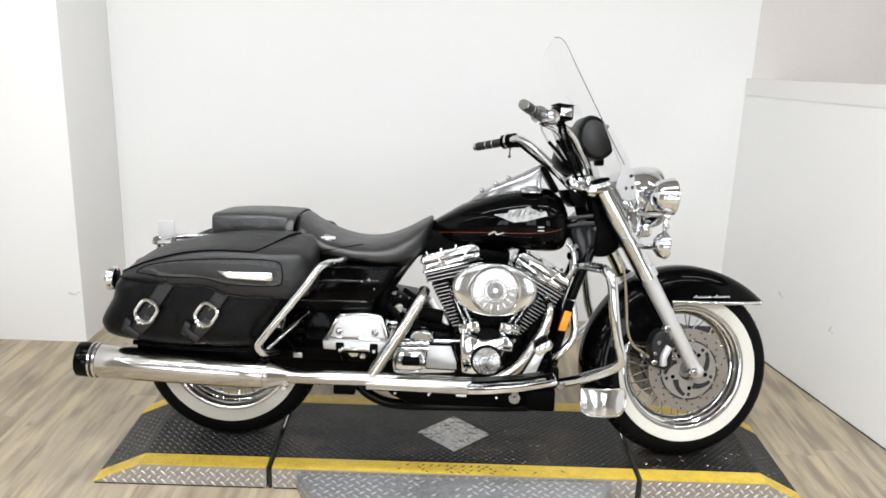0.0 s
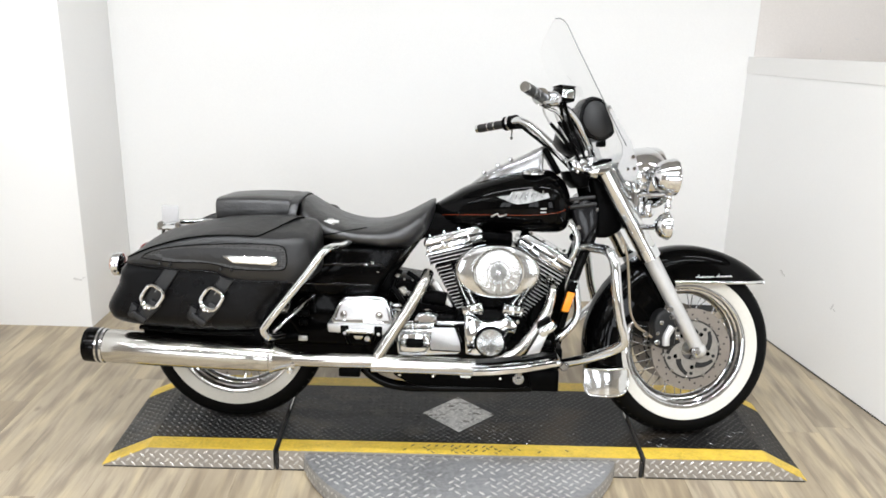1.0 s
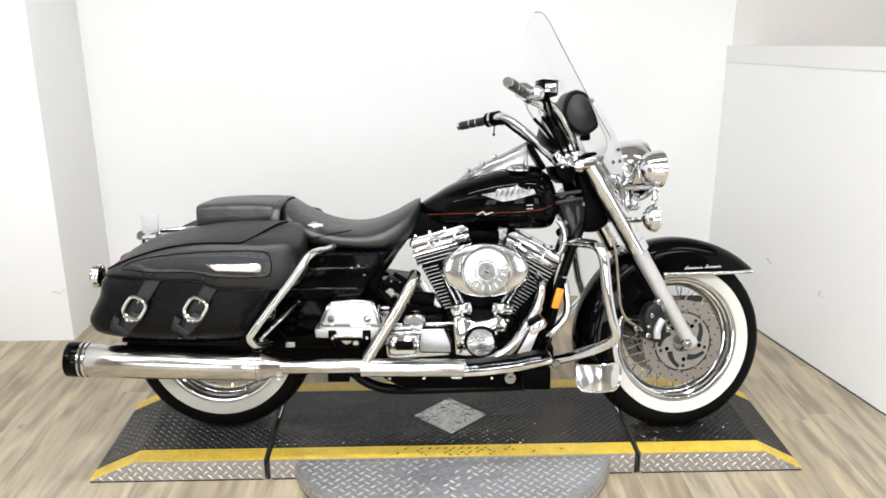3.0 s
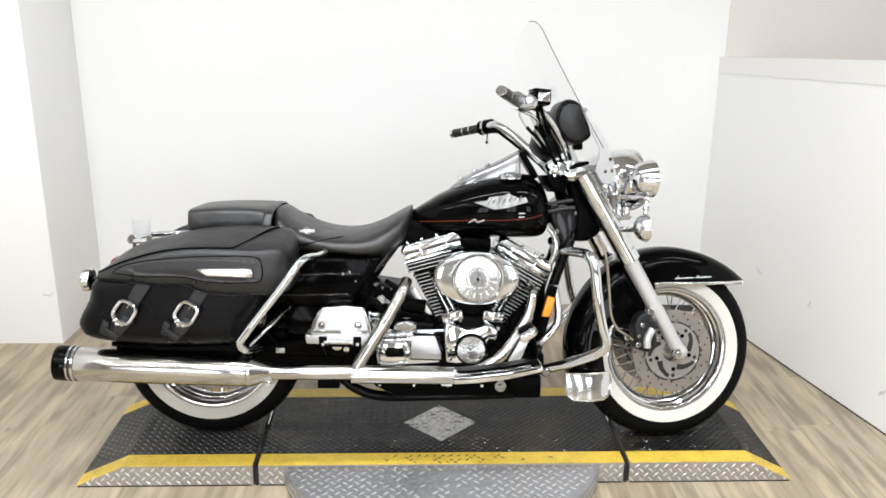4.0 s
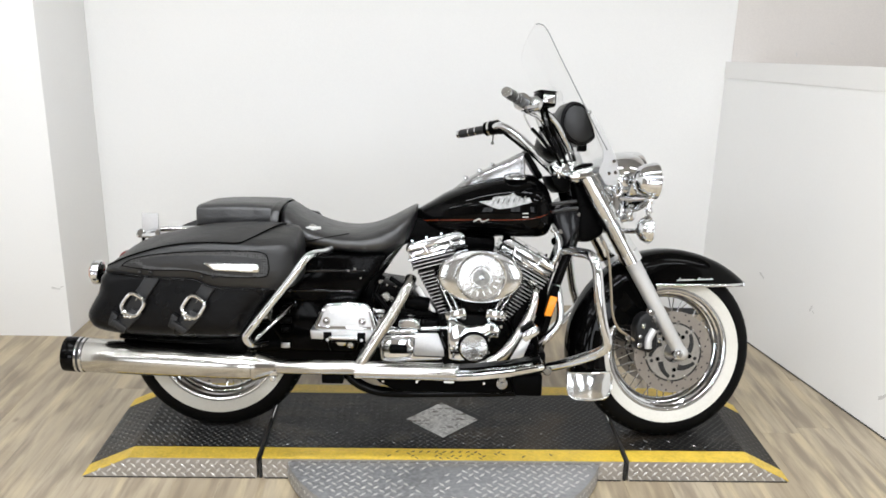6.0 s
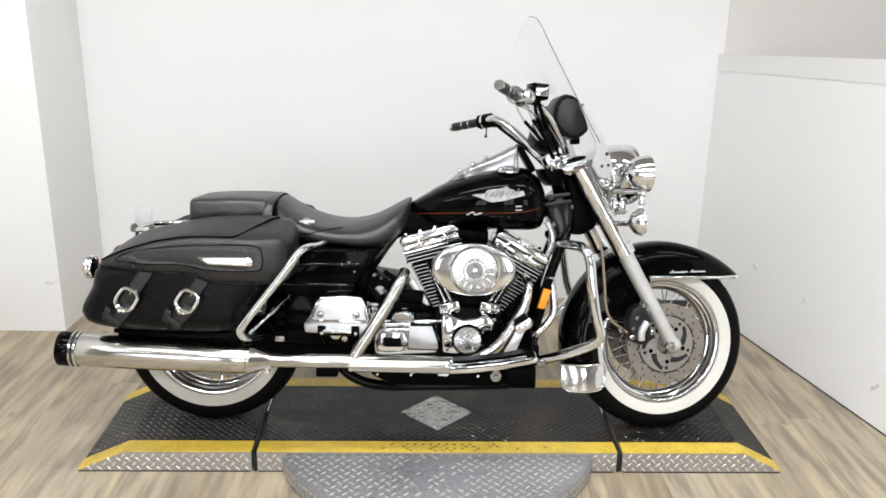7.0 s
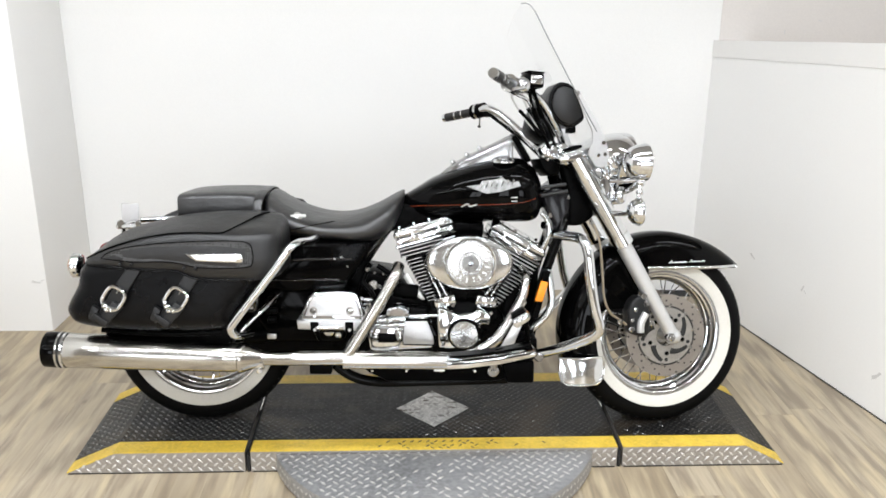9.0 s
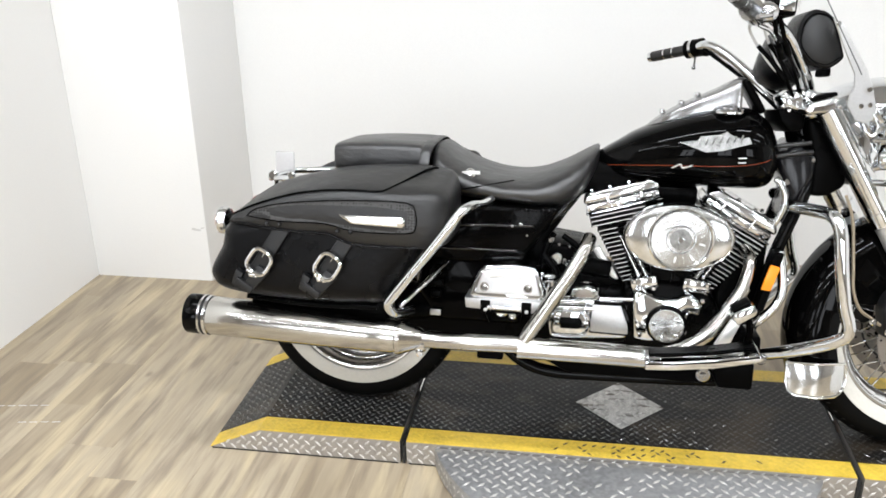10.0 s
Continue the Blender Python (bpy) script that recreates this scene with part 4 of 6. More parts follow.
rim_line = [(shield_x(z) - 1.15 * shield_half(z) ** 2, -shield_half(z), z) for z in zs]
add("shield_edge", tube(rim_line, 0.0016, 6, 1, False), EDGE, shield, "polished acrylic edge", True)
add("shield_edge", tube([rim_line[-1]] + [(x, -y, z) for x, y, z in reversed(rim_line)], 0.0006, 6, 1, False), TRIM, shield, "polished acrylic edge", True)
for sgn in (-1, 1):
    outline = [(0.415, 1.134), (0.434, 1.130), (0.468, 1.078), (0.507, 1.016), (0.527, 0.967), (0.539, 0.918), (0.536, 0.894), (0.516, 0.884), (0.490, 0.888), (0.466, 0.926), (0.470, 0.950), (0.479, 0.967), (0.478, 1.002), (0.446, 1.065)]
    b = prism(outline, 0.170 * sgn - 0.0025, 0.170 * sgn + 0.0025, 0.0015, 1)
    add("windshield_bracket", b, BLADE, shield, "curved grey metal windshield bracket", True)
    add("bracket_hook", tube([(0.534, 0.170 * sgn, 0.905), (0.548, 0.172 * sgn, 0.872), (0.536, 0.170 * sgn, 0.852), (0.520, 0.165 * sgn, 0.862)], 0.0055, 10, 6), CHROME, shield, "", True)
    for bx, by, bz in ((0.500, 0.1725, 0.925), (0.522, 0.1725, 0.928), (0.428, 0.1725, 1.122)):
        add("bolt", disk(bx, by * sgn, bz, 0.0065, 0.005 * sgn), CHROME, shield, "", True)
add("center_strap", tube([(shield_x(0.965) - 1.15 * y * y + 0.004, y, 0.965) for y in (-0.185, -0.1, 0, 0.1, 0.185)], 0.006, 8, 6), CHROME, shield, "", True)


def pouch(xc, yc, zc, sx, sy, sz, tilt, name, label):
    b = body_loft([(-1, 0, 0.15, -0.45, 0.55), (-0.85, 0, 0.6, -0.75, 0.82), (-0.4, 0, 0.9, -0.95, 1.0), (0.2, 0, 1.0, -1.0, 1.0), (0.75, 0, 0.85, -0.85, 0.8), (0.95, 0, 0.5, -0.6, 0.5), (1, 0, 0.1, -0.3, 0.2)], 28, 2.6)
    b.transform(Matrix.Translation((xc, yc, zc)) @ Matrix.Rotation(radians(tilt), 4, "Y") @ Matrix.Diagonal((sx, sy, sz, 1)))
    return add(name, b, HIDE, shield, label, True, 60)


near = [(0.380, 1.161), (0.408, 1.156), (0.431, 1.138), (0.447, 1.092), (0.462, 1.046), (0.452, 1.032), (0.424, 1.014), (0.400, 1.016), (0.374, 1.028), (0.346, 1.060), (0.338, 1.090), (0.345, 1.128), (0.360, 1.151)]
add("windshield_pouch", prism(near, -0.148, -0.045, 0.014, 4), HIDE, shield, "black leather pouch strapped inside the windshield", True, 60)
inner = [(0.402 + (x - 0.402) * 0.84, -0.1488, 1.088 + (z - 1.088) * 0.84) for x, z in near]
add("pouch_piping", tube(curve_points(inner, 3, True) + [Vector(inner[0])], 0.0018, 6, 1, False), PLASTIC, shield, "", True)
add("pouch_panel", prism([(0.404 + (x - 0.402) * 0.84, 1.084 + (z - 1.088) * 0.84) for x, z in near], -0.1496, -0.1465, 0.0012, 1), STRAP, shield, "softly grained leather face of the pouch", True, 60)
add("pouch_lug", box(0.416, 0.440, -0.125, -0.08, 0.998, 1.022, 0.005), PLASTIC, shield, "", True)
pouch(0.392, 0.095, 1.055, 0.056, 0.10, 0.086, 20, "windshield_pouch", "black leather pouch strapped inside the windshield")

# ---- handlebar ----
bar = add("handlebar", tube([(0.119, 0.43, 1.085), (0.202, 0.34, 1.099), (0.237, 0.25, 1.104), (0.300, 0.185, 1.050), (0.369, 0.10, 0.964), (0.392, 0.06, 0.945), (0.395, 0, 0.942),
                             (0.392, -0.06, 0.945), (0.405, -0.08, 0.975), (0.330, -0.155, 1.068), (0.278, -0.20, 1.108), (0.221, -0.27, 1.124), (0.157, -0.34, 1.131), (0.096, -0.43, 1.143)], 0.0130, 14, 8), CHROME, None, "chrome cow-horn handlebar", True)
for sgn, a, b in ((1, Vector((0.112, 0.438, 1.083)), Vector((0.196, 0.347, 1.098))), (-1, Vector((0.090, -0.438, 1.144)), Vector((0.157, -0.34, 1.131)))):
    g = add("grip", tube([a, b], 0.0162, 18, 1, False), LEATHER, bar, "black rubber handlebar grip", True)
    d = (b - a).normalized()
    add("grip_cap", tube([a - d * 0.012, a + d * 0.016], 0.0152, 18, 1, False), CHROME, g, "", True)
    for f in (0.35, 0.6):
        p = a + (b - a) * f
        add("grip_ring", tube([p, p + d * 0.005], 0.0170, 18, 1, False), CHROME, g, "", True)
    q = b + d * 0.03
    add("switch_housing", tube([b, b + d * 0.055], 0.0270, 16, 1, False), PLASTIC if sgn > 0 else CHROME, bar, "handlebar switch housing", True)
    lever0 = q + Vector((0.045, 0, -0.005))
    lever1 = a + (b - a) * 0.5 + Vector((0.045, 0.0, -0.030))
    if sgn < 0:
        add("lever", tube([q + Vector((0.015, 0, -0.01)), lever0 + (lever1 - lever0) * 0.2, lever1 - Vector((0.01, 0, 0))], (0.008, 0.005), 10, 8), CHROME, bar, "chrome hand lever", True)
    add("lever_perch", ball(*(q + Vector((0.03, 0, 0.0))), 0.026, 0.022, 0.024), CHROME if sgn < 0 else PLASTIC, bar, "", True)
res = add("brake_reservoir", box(-0.030, 0.026, -0.034, 0.034, -0.022, 0.022, 0.008), PLASTIC, bar, "black brake fluid reservoir with chrome lid", True)
res.data.transform(STEER @ pose(0.252, -0.262, 1.146, 0, 4, 6) @ STEER.inverted())
face = add("reservoir_face", box(-0.021, 0.018, -0.040, -0.033, -0.013, 0.015, 0.004), CHROME, bar, "", True)
face.data.transform(STEER @ pose(0.252, -0.262, 1.146, 0, 4, 6) @ STEER.inverted())
lid = add("reservoir_lid", box(-0.029, 0.025, -0.032, 0.032, 0.0225, 0.027, 0.002), PLASTIC, bar, "", True)
lid.data.transform(STEER @ pose(0.252, -0.262, 1.146, 0, 4, 6) @ STEER.inverted())
CABLES = [([(0.255, -0.25, 1.135), (0.29, -0.215, 1.06), (0.345, -0.13, 1.01), (0.40, -0.06, 0.93)], PLASTIC),
          ([(0.235, -0.27, 1.135), (0.27, -0.22, 1.05), (0.33, -0.13, 0.985), (0.40, -0.05, 0.90)], PLASTIC),
          ([(0.20, -0.29, 1.135), (0.195, -0.285, 1.105), (0.235, -0.26, 1.09), (0.29, -0.19, 1.04)], CHROME),
          ([(0.225, 0.27, 1.095), (0.285, 0.20, 1.035), (0.345, 0.12, 0.97), (0.39, 0.06, 0.91)], PLASTIC),
          ([(0.235, 0.29, 1.10), (0.315, 0.17, 1.02), (0.36, 0.10, 0.955), (0.41, 0.05, 0.90)], CHROME)]
for low, top in (((0.300, -0.19, 0.985), (0.2054, -0.2, 1.097)), ((0.312, -0.19, 0.985), (0.2382, -0.2, 1.105))):
    a, b = Vector(low), Vector(top)
    cable = add("throttle_cable", tube([a, a + (b - a) * 0.45 + Vector((-0.006, 0, -0.004)), b, b + Vector((-0.006, -0.03, 0.025))], 0.0034, 8, 6), SATIN, bar, "thin control cable with black boot", True)
    add("cable_boot", tube([a, a + (b - a) * 0.30, a + (b - a) * 0.72 + Vector((-0.004, 0, -0.002))], (0.0085, 0.0055), 10, 6), PLASTIC, cable, "black rubber boot", True)
add("switch_band", tube([(0.2075, 0.335, 1.1005), (0.2135, 0.328, 1.1015)], 0.0285, 18, 1, False), CHROME, bar, "", True)
add("clutch_lever_end", merge(tube([(0.228, 0.37, 1.085), (0.229, 0.385, 1.052)], 0.0030, 8, 1, False), ball(0.2285, 0.386, 1.047, 0.007, 0.006, 0.006, 12)), DULL, bar, "", True)
for pts, mat in CABLES:
    add("control_cable", tube(pts, 0.0055, 8, 8), mat, bar, "control cable along the handlebar", True)
add("cable_ferrule", merge(tube([(0.285, -0.22, 1.068), (0.302, -0.20, 1.045)], 0.009, 10, 1, False), tube([(0.262, -0.235, 1.062), (0.284, -0.205, 1.035)], 0.009, 10, 1, False)), PLASTIC, bar, "", True)
for sgn in (-1, 1):
    add("riser", tube([(0.415, 0.05 * sgn, 0.905), (0.395, 0.05 * sgn, 0.95)], 0.018, 14, 1, False), CHROME, bar, "", True)
add("ignition_cover", body_loft([(0.375, 0, 0.02, 0.905, 0.925), (0.39, 0, 0.085, 0.885, 0.955), (0.42, 0, 0.10, 0.88, 0.965), (0.455, 0, 0.09, 0.885, 0.95)], 20, 3), CHROME, bar, "chrome fork top cover", True)

# ---- tank, console, seat ----
TANK = [(-0.118, 0, 0.020, 0.752, 0.772), (-0.105, 0, 0.050, 0.735, 0.790), (-0.05, 0, 0.085, 0.718, 0.825), (0.0, 0, 0.112, 0.712, 0.855), (0.10, 0, 0.148, 0.712, 0.896),
        (0.20, 0, 0.166, 0.706, 0.920), (0.28, 0, 0.166, 0.704, 0.920), (0.325, 0, 0.150, 0.708, 0.895), (0.347, 0, 0.122, 0.725, 0.862), (0.357, 0, 0.07, 0.76, 0.83), (0.360, 0, 0.02, 0.785, 0.81)]
tank = add("fuel_tank", body_loft(TANK, 40, 2.5, 6), GLOSS, None, "gloss black teardrop fuel tank", False, 60)


def loft_side(table, power, x, z, lift_by):
    """The right-hand side of a body_loft at x and z."""
    rows = spline_table(table, 6)
    for p, q in zip(rows, rows[1:]):
        if p[0] <= x <= q[0]:
            t = (x - p[0]) / (q[0] - p[0])
            _, yc, w, zb, zt = p + (q - p) * t
            s = max(-1, min(1, (z - (zb + zt) / 2) / ((zt - zb) / 2)))
            return -(w * max(0.0, 1 - abs(s) ** power) ** (1 / power)) - lift_by
    return 0.0


def tank_side(x, z, lift_by=0.0015):
    return loft_side(TANK, 2.5, x, z, lift_by)


pin = [(-0.095, 0.757), (-0.05, 0.762), (0.007, 0.767), (0.08, 0.772), (0.157, 0.775), (0.22, 0.778), (0.279, 0.784), (0.32, 0.794), (0.345, 0.806)]
add("pinstripe", tube([(x, tank_side(x, z, 0.0004), z) for x, z in pin], 0.0010, 6, 8), STRIPE, tank, "thin red pinstripe")
wing = [(0.100, 0.834), (0.135, 0.822), (0.165, 0.812), (0.205, 0.818), (0.275, 0.838), (0.268, 0.853), (0.245, 0.850), (0.225, 0.858), (0.213, 0.866), (0.195, 0.858), (0.150, 0.852), (0.142, 0.840)]
badge = bmesh.new()
fr = [badge.verts.new((x, tank_side(x, z, 0.0045), z)) for x, z in wing]
bk = [badge.verts.new((x, tank_side(x, z, -0.004), z)) for x, z in wing]
badge.faces.new(fr)
for i in range(len(wing)):
    badge.faces.new((fr[i], fr[(i + 1) % len(wing)], bk[(i + 1) % len(wing)], bk[i]))
bd = add("tank_badge", badge, BADGE, tank, "winged silver metal tank badge", False, 20)
for k in range(7):
    x = 0.145 + 0.017 * k
    z = 0.829 + 0.0022 * k
    add("badge_stroke", tube([(x, tank_side(x, z, 0.005), z), (x + 0.006, tank_side(x + 0.006, z + 0.016, 0.005), z + 0.016)], 0.0022, 6, 1, False), CHROME, bd)
for k, (x, z) in enumerate(((0.245, 0.800), (0.245, 0.788))):
    add("label_bar", tube([(x, tank_side(x, z, 0.0008), z), (x + 0.020, tank_side(x + 0.02, z, 0.0008), z + 0.001)], 0.0018, 6, 1, False), SILVER, tank, "small white caution label")
add("script_mark", tube([(0.085, tank_side(0.085, 0.768, 0.0008), 0.766), (0.105, tank_side(0.105, 0.775, 0.0008), 0.777), (0.112, tank_side(0.112, 0.768, 0.0008), 0.768), (0.135, tank_side(0.135, 0.775, 0.0008), 0.776)], 0.002, 6, 4), SILVER, tank)

con = add("dash_console", body_loft([(0.02, 0, 0.012, 0.852, 0.866), (0.06, 0, 0.045, 0.865, 0.897), (0.12, 0, 0.058, 0.88, 0.930), (0.20, 0, 0.064, 0.89, 0.968), (0.245, 0, 0.066, 0.895, 0.992), (0.258, 0, 0.064, 0.895, 0.990)], 40, 6.0), DULL, None, "chrome tank console")
dash = box(-0.009, 0.012, -0.068, 0.068, -0.052, 0.052, 0.010, 3)
dash.transform(Matrix.Translation((0.285, 0, 0.952)) @ Matrix.Rotation(radians(-32), 4, "Y"))
add("dash_bezel", dash, PLASTIC, con, "black speedometer housing")
add("fuel_cap", merge(disk(0.225, -0.098, 0.905, 0.040, 0.014, "z", 28, 0.005), disk(0.225, -0.098, 0.918, 0.022, 0.006, "z", 20, 0.003)), CHROME, tank, "chrome filler cap")
add("fuel_cap", merge(disk(0.225, 0.098, 0.905, 0.040, 0.014, "z", 28, 0.005)), CHROME, tank, "chrome filler cap")
for kx, ky, kz in ((0.105, -0.03, 0.925), (0.06, 0.02, 0.897), (0.15, 0.01, 0.945)):
    add("knob", disk(kx, ky, kz, 0.0085, 0.012, "z", 12), CHROME, con)

SEAT = [(-0.565, 0, 0.10, 0.70, 0.790), (-0.545, 0, 0.165, 0.670, 0.806), (-0.50, 0, 0.190, 0.662, 0.776), (-0.44, 0, 0.200, 0.655, 0.747), (-0.38, 0, 0.202, 0.652, 0.730), (-0.32, 0, 0.198, 0.646, 0.726),
        (-0.26, 0, 0.200, 0.638, 0.735), (-0.20, 0, 0.190, 0.640, 0.759), (-0.15, 0, 0.158, 0.668, 0.787), (-0.115, 0, 0.110, 0.735, 0.806), (-0.104, 0, 0.06, 0.772, 0.806)]
seat = add("rider_seat", body_loft(SEAT, 64, 2.35, 6), SEATSKIN, None, "black vinyl rider seat, broad and dished", False, 60)
PILL = [(-0.842, 0, 0.12, 0.734, 0.780), (-0.838, 0, 0.138, 0.727, 0.796), (-0.826, 0, 0.148, 0.722, 0.803), (-0.74, 0, 0.156, 0.720, 0.810), (-0.65, 0, 0.160, 0.720, 0.811), (-0.60, 0, 0.162, 0.720, 0.809), (-0.583, 0, 0.158, 0.722, 0.803), (-0.578, 0, 0.14, 0.730, 0.792)]
add("pillion_seat", body_loft(PILL, 48, 6.0, 5), SEATSKIN, None, "black vinyl passenger pillion", False, 60)
add("seat_strap", tube([(-0.577, -0.175, 0.725), (-0.573, -0.166, 0.775), (-0.570, -0.12, 0.803), (-0.568, 0, 0.811), (-0.570, 0.12, 0.803), (-0.573, 0.166, 0.775), (-0.577, 0.175, 0.725)], 0.014, 12, 6, True, 0.2), SEATSKIN, seat, "leather strap across the seat")
seam = [(-0.525, 0.690), (-0.47, 0.694), (-0.42, 0.704), (-0.37, 0.712), (-0.33, 0.7165)]
add("seat_piping", tube([(x, loft_side(SEAT, 2.35, x, z, -0.0004), z) for x, z in seam], 0.0022, 6, 6), PLASTIC, seat, "stitched seam on the seat side")
con_c = Vector((-0.447, loft_side(SEAT, 2.35, -0.447, 0.733, 0.0), 0.733))
lean = Matrix.Translation(con_c) @ Matrix.Rotation(radians(-24), 4, "X")
plate = disk(0, 0, 0, 0.0150, -0.006, "y", 24, 0.003)
plate.transform(lean)
concho = add("seat_concho", plate, CHROME, seat, "small winged chrome seat badge")
wings = merge(tube([(-0.027, -0.002, -0.001), (0, -0.007, 0.002), (0.027, -0.002, 0.003)], 0.0055, 8, 4), disk(0, -0.006, 0, 0.008, -0.003, "y", 16, 0.001))
wings.transform(lean)
add("concho_wing", wings, SILVER, concho)
add("seat_tab", merge(disk(-0.585, -0.165, 0.737, 0.012, -0.012), box(-0.60, -0.56, -0.172, -0.165, 0.722, 0.742, 0.004)), CHROME, seat, "chrome seat bracket")

# ---- saddlebags ----
BODY = [(-1.055, 0.615), (-1.085, 0.545), (-1.118, 0.480), (-1.112, 0.448), (-1.085, 0.425), (-1.00, 0.410), (-0.82, 0.402), (-0.66, 0.408), (-0.625, 0.43), (-0.60, 0.475), (-0.525, 0.58), (-0.515, 0.63), (-0.9, 0.65)]
LIDROWS = [(-1.078, -0.30, 0.605, 0.607, 0.612), (-1.05, -0.375, 0.612, 0.628, 0.645), (-1.00, -0.405, 0.612, 0.652, 0.682), (-0.95, -0.414, 0.608, 0.672, 0.705), (-0.87, -0.417, 0.601, 0.696, 0.728),
           (-0.80, -0.417, 0.599, 0.708, 0.744), (-0.765, -0.417, 0.597, 0.711, 0.750), (-0.715, -0.417, 0.577, 0.713, 0.755), (-0.65, -0.417, 0.572, 0.712, 0.759), (-0.58, -0.415, 0.572, 0.710, 0.760),
           (-0.54, -0.411, 0.572, 0.712, 0.758), (-0.505, -0.402, 0.574, 0.712, 0.754), (-0.483, -0.388, 0.578, 0.706, 0.748), (-0.470, -0.365, 0.584, 0.694, 0.728), (-0.464, -0.335, 0.595, 0.675, 0.700)]


def lid_outer(x):
    return lerp_table(LIDROWS, x)


def saddlebag(sgn):
    def S(bm):
        return bm if sgn < 0 else mirrored(bm)
    shape = [(p.x, p.z) for p in curve_points([(x, 0, z) for x, z in BODY], 3, True)]
    # every layer is drawn in towards a line along the bag's middle, so that its edges roll over
    inward = []
    for x, z in shape:
        sx = min(-0.70, max(-0.98, x))
        length = math.hypot(sx - x, 0.525 - z)
        inward.append(((sx - x) / length, (0.525 - z) / length))
    layers = [(-0.215, 0.012), (-0.222, 0.0), (-0.342, 0.0)]
    layers += [(-0.342 - 0.060 * math.sin(a), 0.058 * (1 - math.cos(a))) for a in (radians(12 * k) for k in range(1, 8))]
    body_bm = skin([[(x + nx * inset, y, z + nz * inset) for (x, z), (nx, nz) in zip(shape, inward)] for y, inset in layers])
    bag = add("saddlebag", S(body_bm), HIDE, None, "hard-sided black leather saddlebag with two buckled straps", False, 60)
    rings = []
    for x, yo, zb, zr, zt in spline_table(LIDROWS, 4):
        yi = max(yo + 0.03, -0.205)
        span = yi - yo
        rise = zt - zr
        rings.append([(x, yo + 0.004, zb), (x, yo, zb + 0.004), (x, yo - 0.001, (zb + zr) / 2), (x, yo + 0.001, zr - 0.018), (x, yo + 0.005, zr - 0.006), (x, yo + 0.014, zr), (x, yo + span * 0.28, zr + rise * 0.30), (x, yo + span * 0.52, zr + rise * 0.60),
                      (x, yo + span * 0.78, zr + rise * 0.92), (x, yi - 0.014, zt), (x, yi - 0.004, zt - 0.008), (x, yi, zt - 0.02), (x, yi, zb + 0.01), (x, yi - 0.02, zb)])
    lid_ob = add("lid", S(skin(rings)), LEATHER, bag, "smooth black leather lid", False, 50)
    # stitched, pebbled panel along the lid's side
    outline = [(-0.99, 0.637), (-0.90, 0.628), (-0.78, 0.628), (-0.70, 0.612), (-0.57, 0.612), (-0.545, 0.625), (-0.545, 0.665), (-0.57, 0.690), (-0.72, 0.690), (-0.87, 0.678), (-0.96, 0.658)]
    pan = bmesh.new()
    f = [pan.verts.new((x, lid_outer(x)[0] - 0.0025, z)) for x, z in outline]
    g = [pan.verts.new((x, lid_outer(x)[0] + 0.003, z)) for x, z in outline]
    pan.faces.new(f)
    for i in range(len(f)):
        pan.faces.new((f[i], f[(i + 1) % len(f)], g[(i + 1) % len(f)], g[i]))
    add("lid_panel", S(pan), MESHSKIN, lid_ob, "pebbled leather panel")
    pts = [(x, lid_outer(x)[0] - 0.003, z) for x, z in outline]
    add("lid_piping", S(tube(pts + pts[:1], 0.0016, 6, 3)), PLASTIC, lid_ob)
    crest = []
    for x, yo, zb, zr, zt in spline_table(LIDROWS, 4):
        if -1.055 < x < -0.515:
            over = min(0.9, max(0.0, (x + 0.635) / 0.12))      # the welt climbs over the lid's top towards the seat
            yi = max(yo + 0.03, -0.205)
            rise = lerp_table([(0, 0), (0.28, 0.30), (0.52, 0.60), (0.78, 0.92), (1, 1)], over)[0]
            crest.append((x, yo + 0.013 + (yi - yo - 0.027) * over, zr + 0.001 + (zt - zr) * rise))
    add("lid_welt", S(tube(crest, 0.0030, 8, 1)), PLASTIC, lid_ob)
    edge = [(x, yo - 0.001, zb + 0.003) for x, yo, zb, zr, zt in LIDROWS[1:-4]]
    add("lid_edge", S(tube(edge, 0.0030, 8, 4)), HIDE, lid_ob)
    plate = prism([(-0.742, 0.655), (-0.705, 0.632), (-0.575, 0.628), (-0.568, 0.634), (-0.568, 0.648), (-0.576, 0.656)], -0.431, -0.415, 0.005, 2)
    add("reflector_plate", S(plate), POLISHED, bag, "long bright metal plate on the lid")
    add("plate_inlay", S(prism([(-0.722, 0.6515), (-0.703, 0.637), (-0.588, 0.6335), (-0.588, 0.6515)], -0.4325, -0.43)), SILVER, bag)
    for bx, bz, lo in ((-0.905, 0.615, (-1.000, 0.447)), (-0.717, 0.605, (-0.822, 0.440))):
        for dx in (-0.016, 0.018):
            add("rivet", S(ball(bx + dx - 0.012, -0.421, bz + 0.004, 0.006, 0.005, 0.006, 12)), CALIPER, bag, "small dark rivet")
    for cx, cz in ((-0.953, 0.521), (-0.770, 0.519)):
        top, bot = (cx + 0.060, cz + 0.088), (cx - 0.050, cz - 0.078)
        d = Vector((top[0] - bot[0], 0, top[1] - bot[1])).normalized()
        e = Vector((d.z, 0, -d.x))

        def ribbon(a, b, w, y0, thick, taper=1.0):
            a, b = Vector((a[0], 0, a[1])), Vector((b[0], 0, b[1]))
            q = [a - e * w, a + e * w, b + e * w * taper, b - e * w * taper]
            return prism([(p.x, p.z) for p in q], y0, y0 + thick, 0.0025, 2)
        add("strap", S(ribbon(top, bot, 0.0195, -0.4155, 0.012)), STRAP, bag, "black leather strap")
        add("strap_tip", S(ribbon((cx + 0.01, cz - 0.02), (cx - 0.046, cz - 0.082), 0.0175, -0.426, 0.010, 0.85)), STRAP, bag)
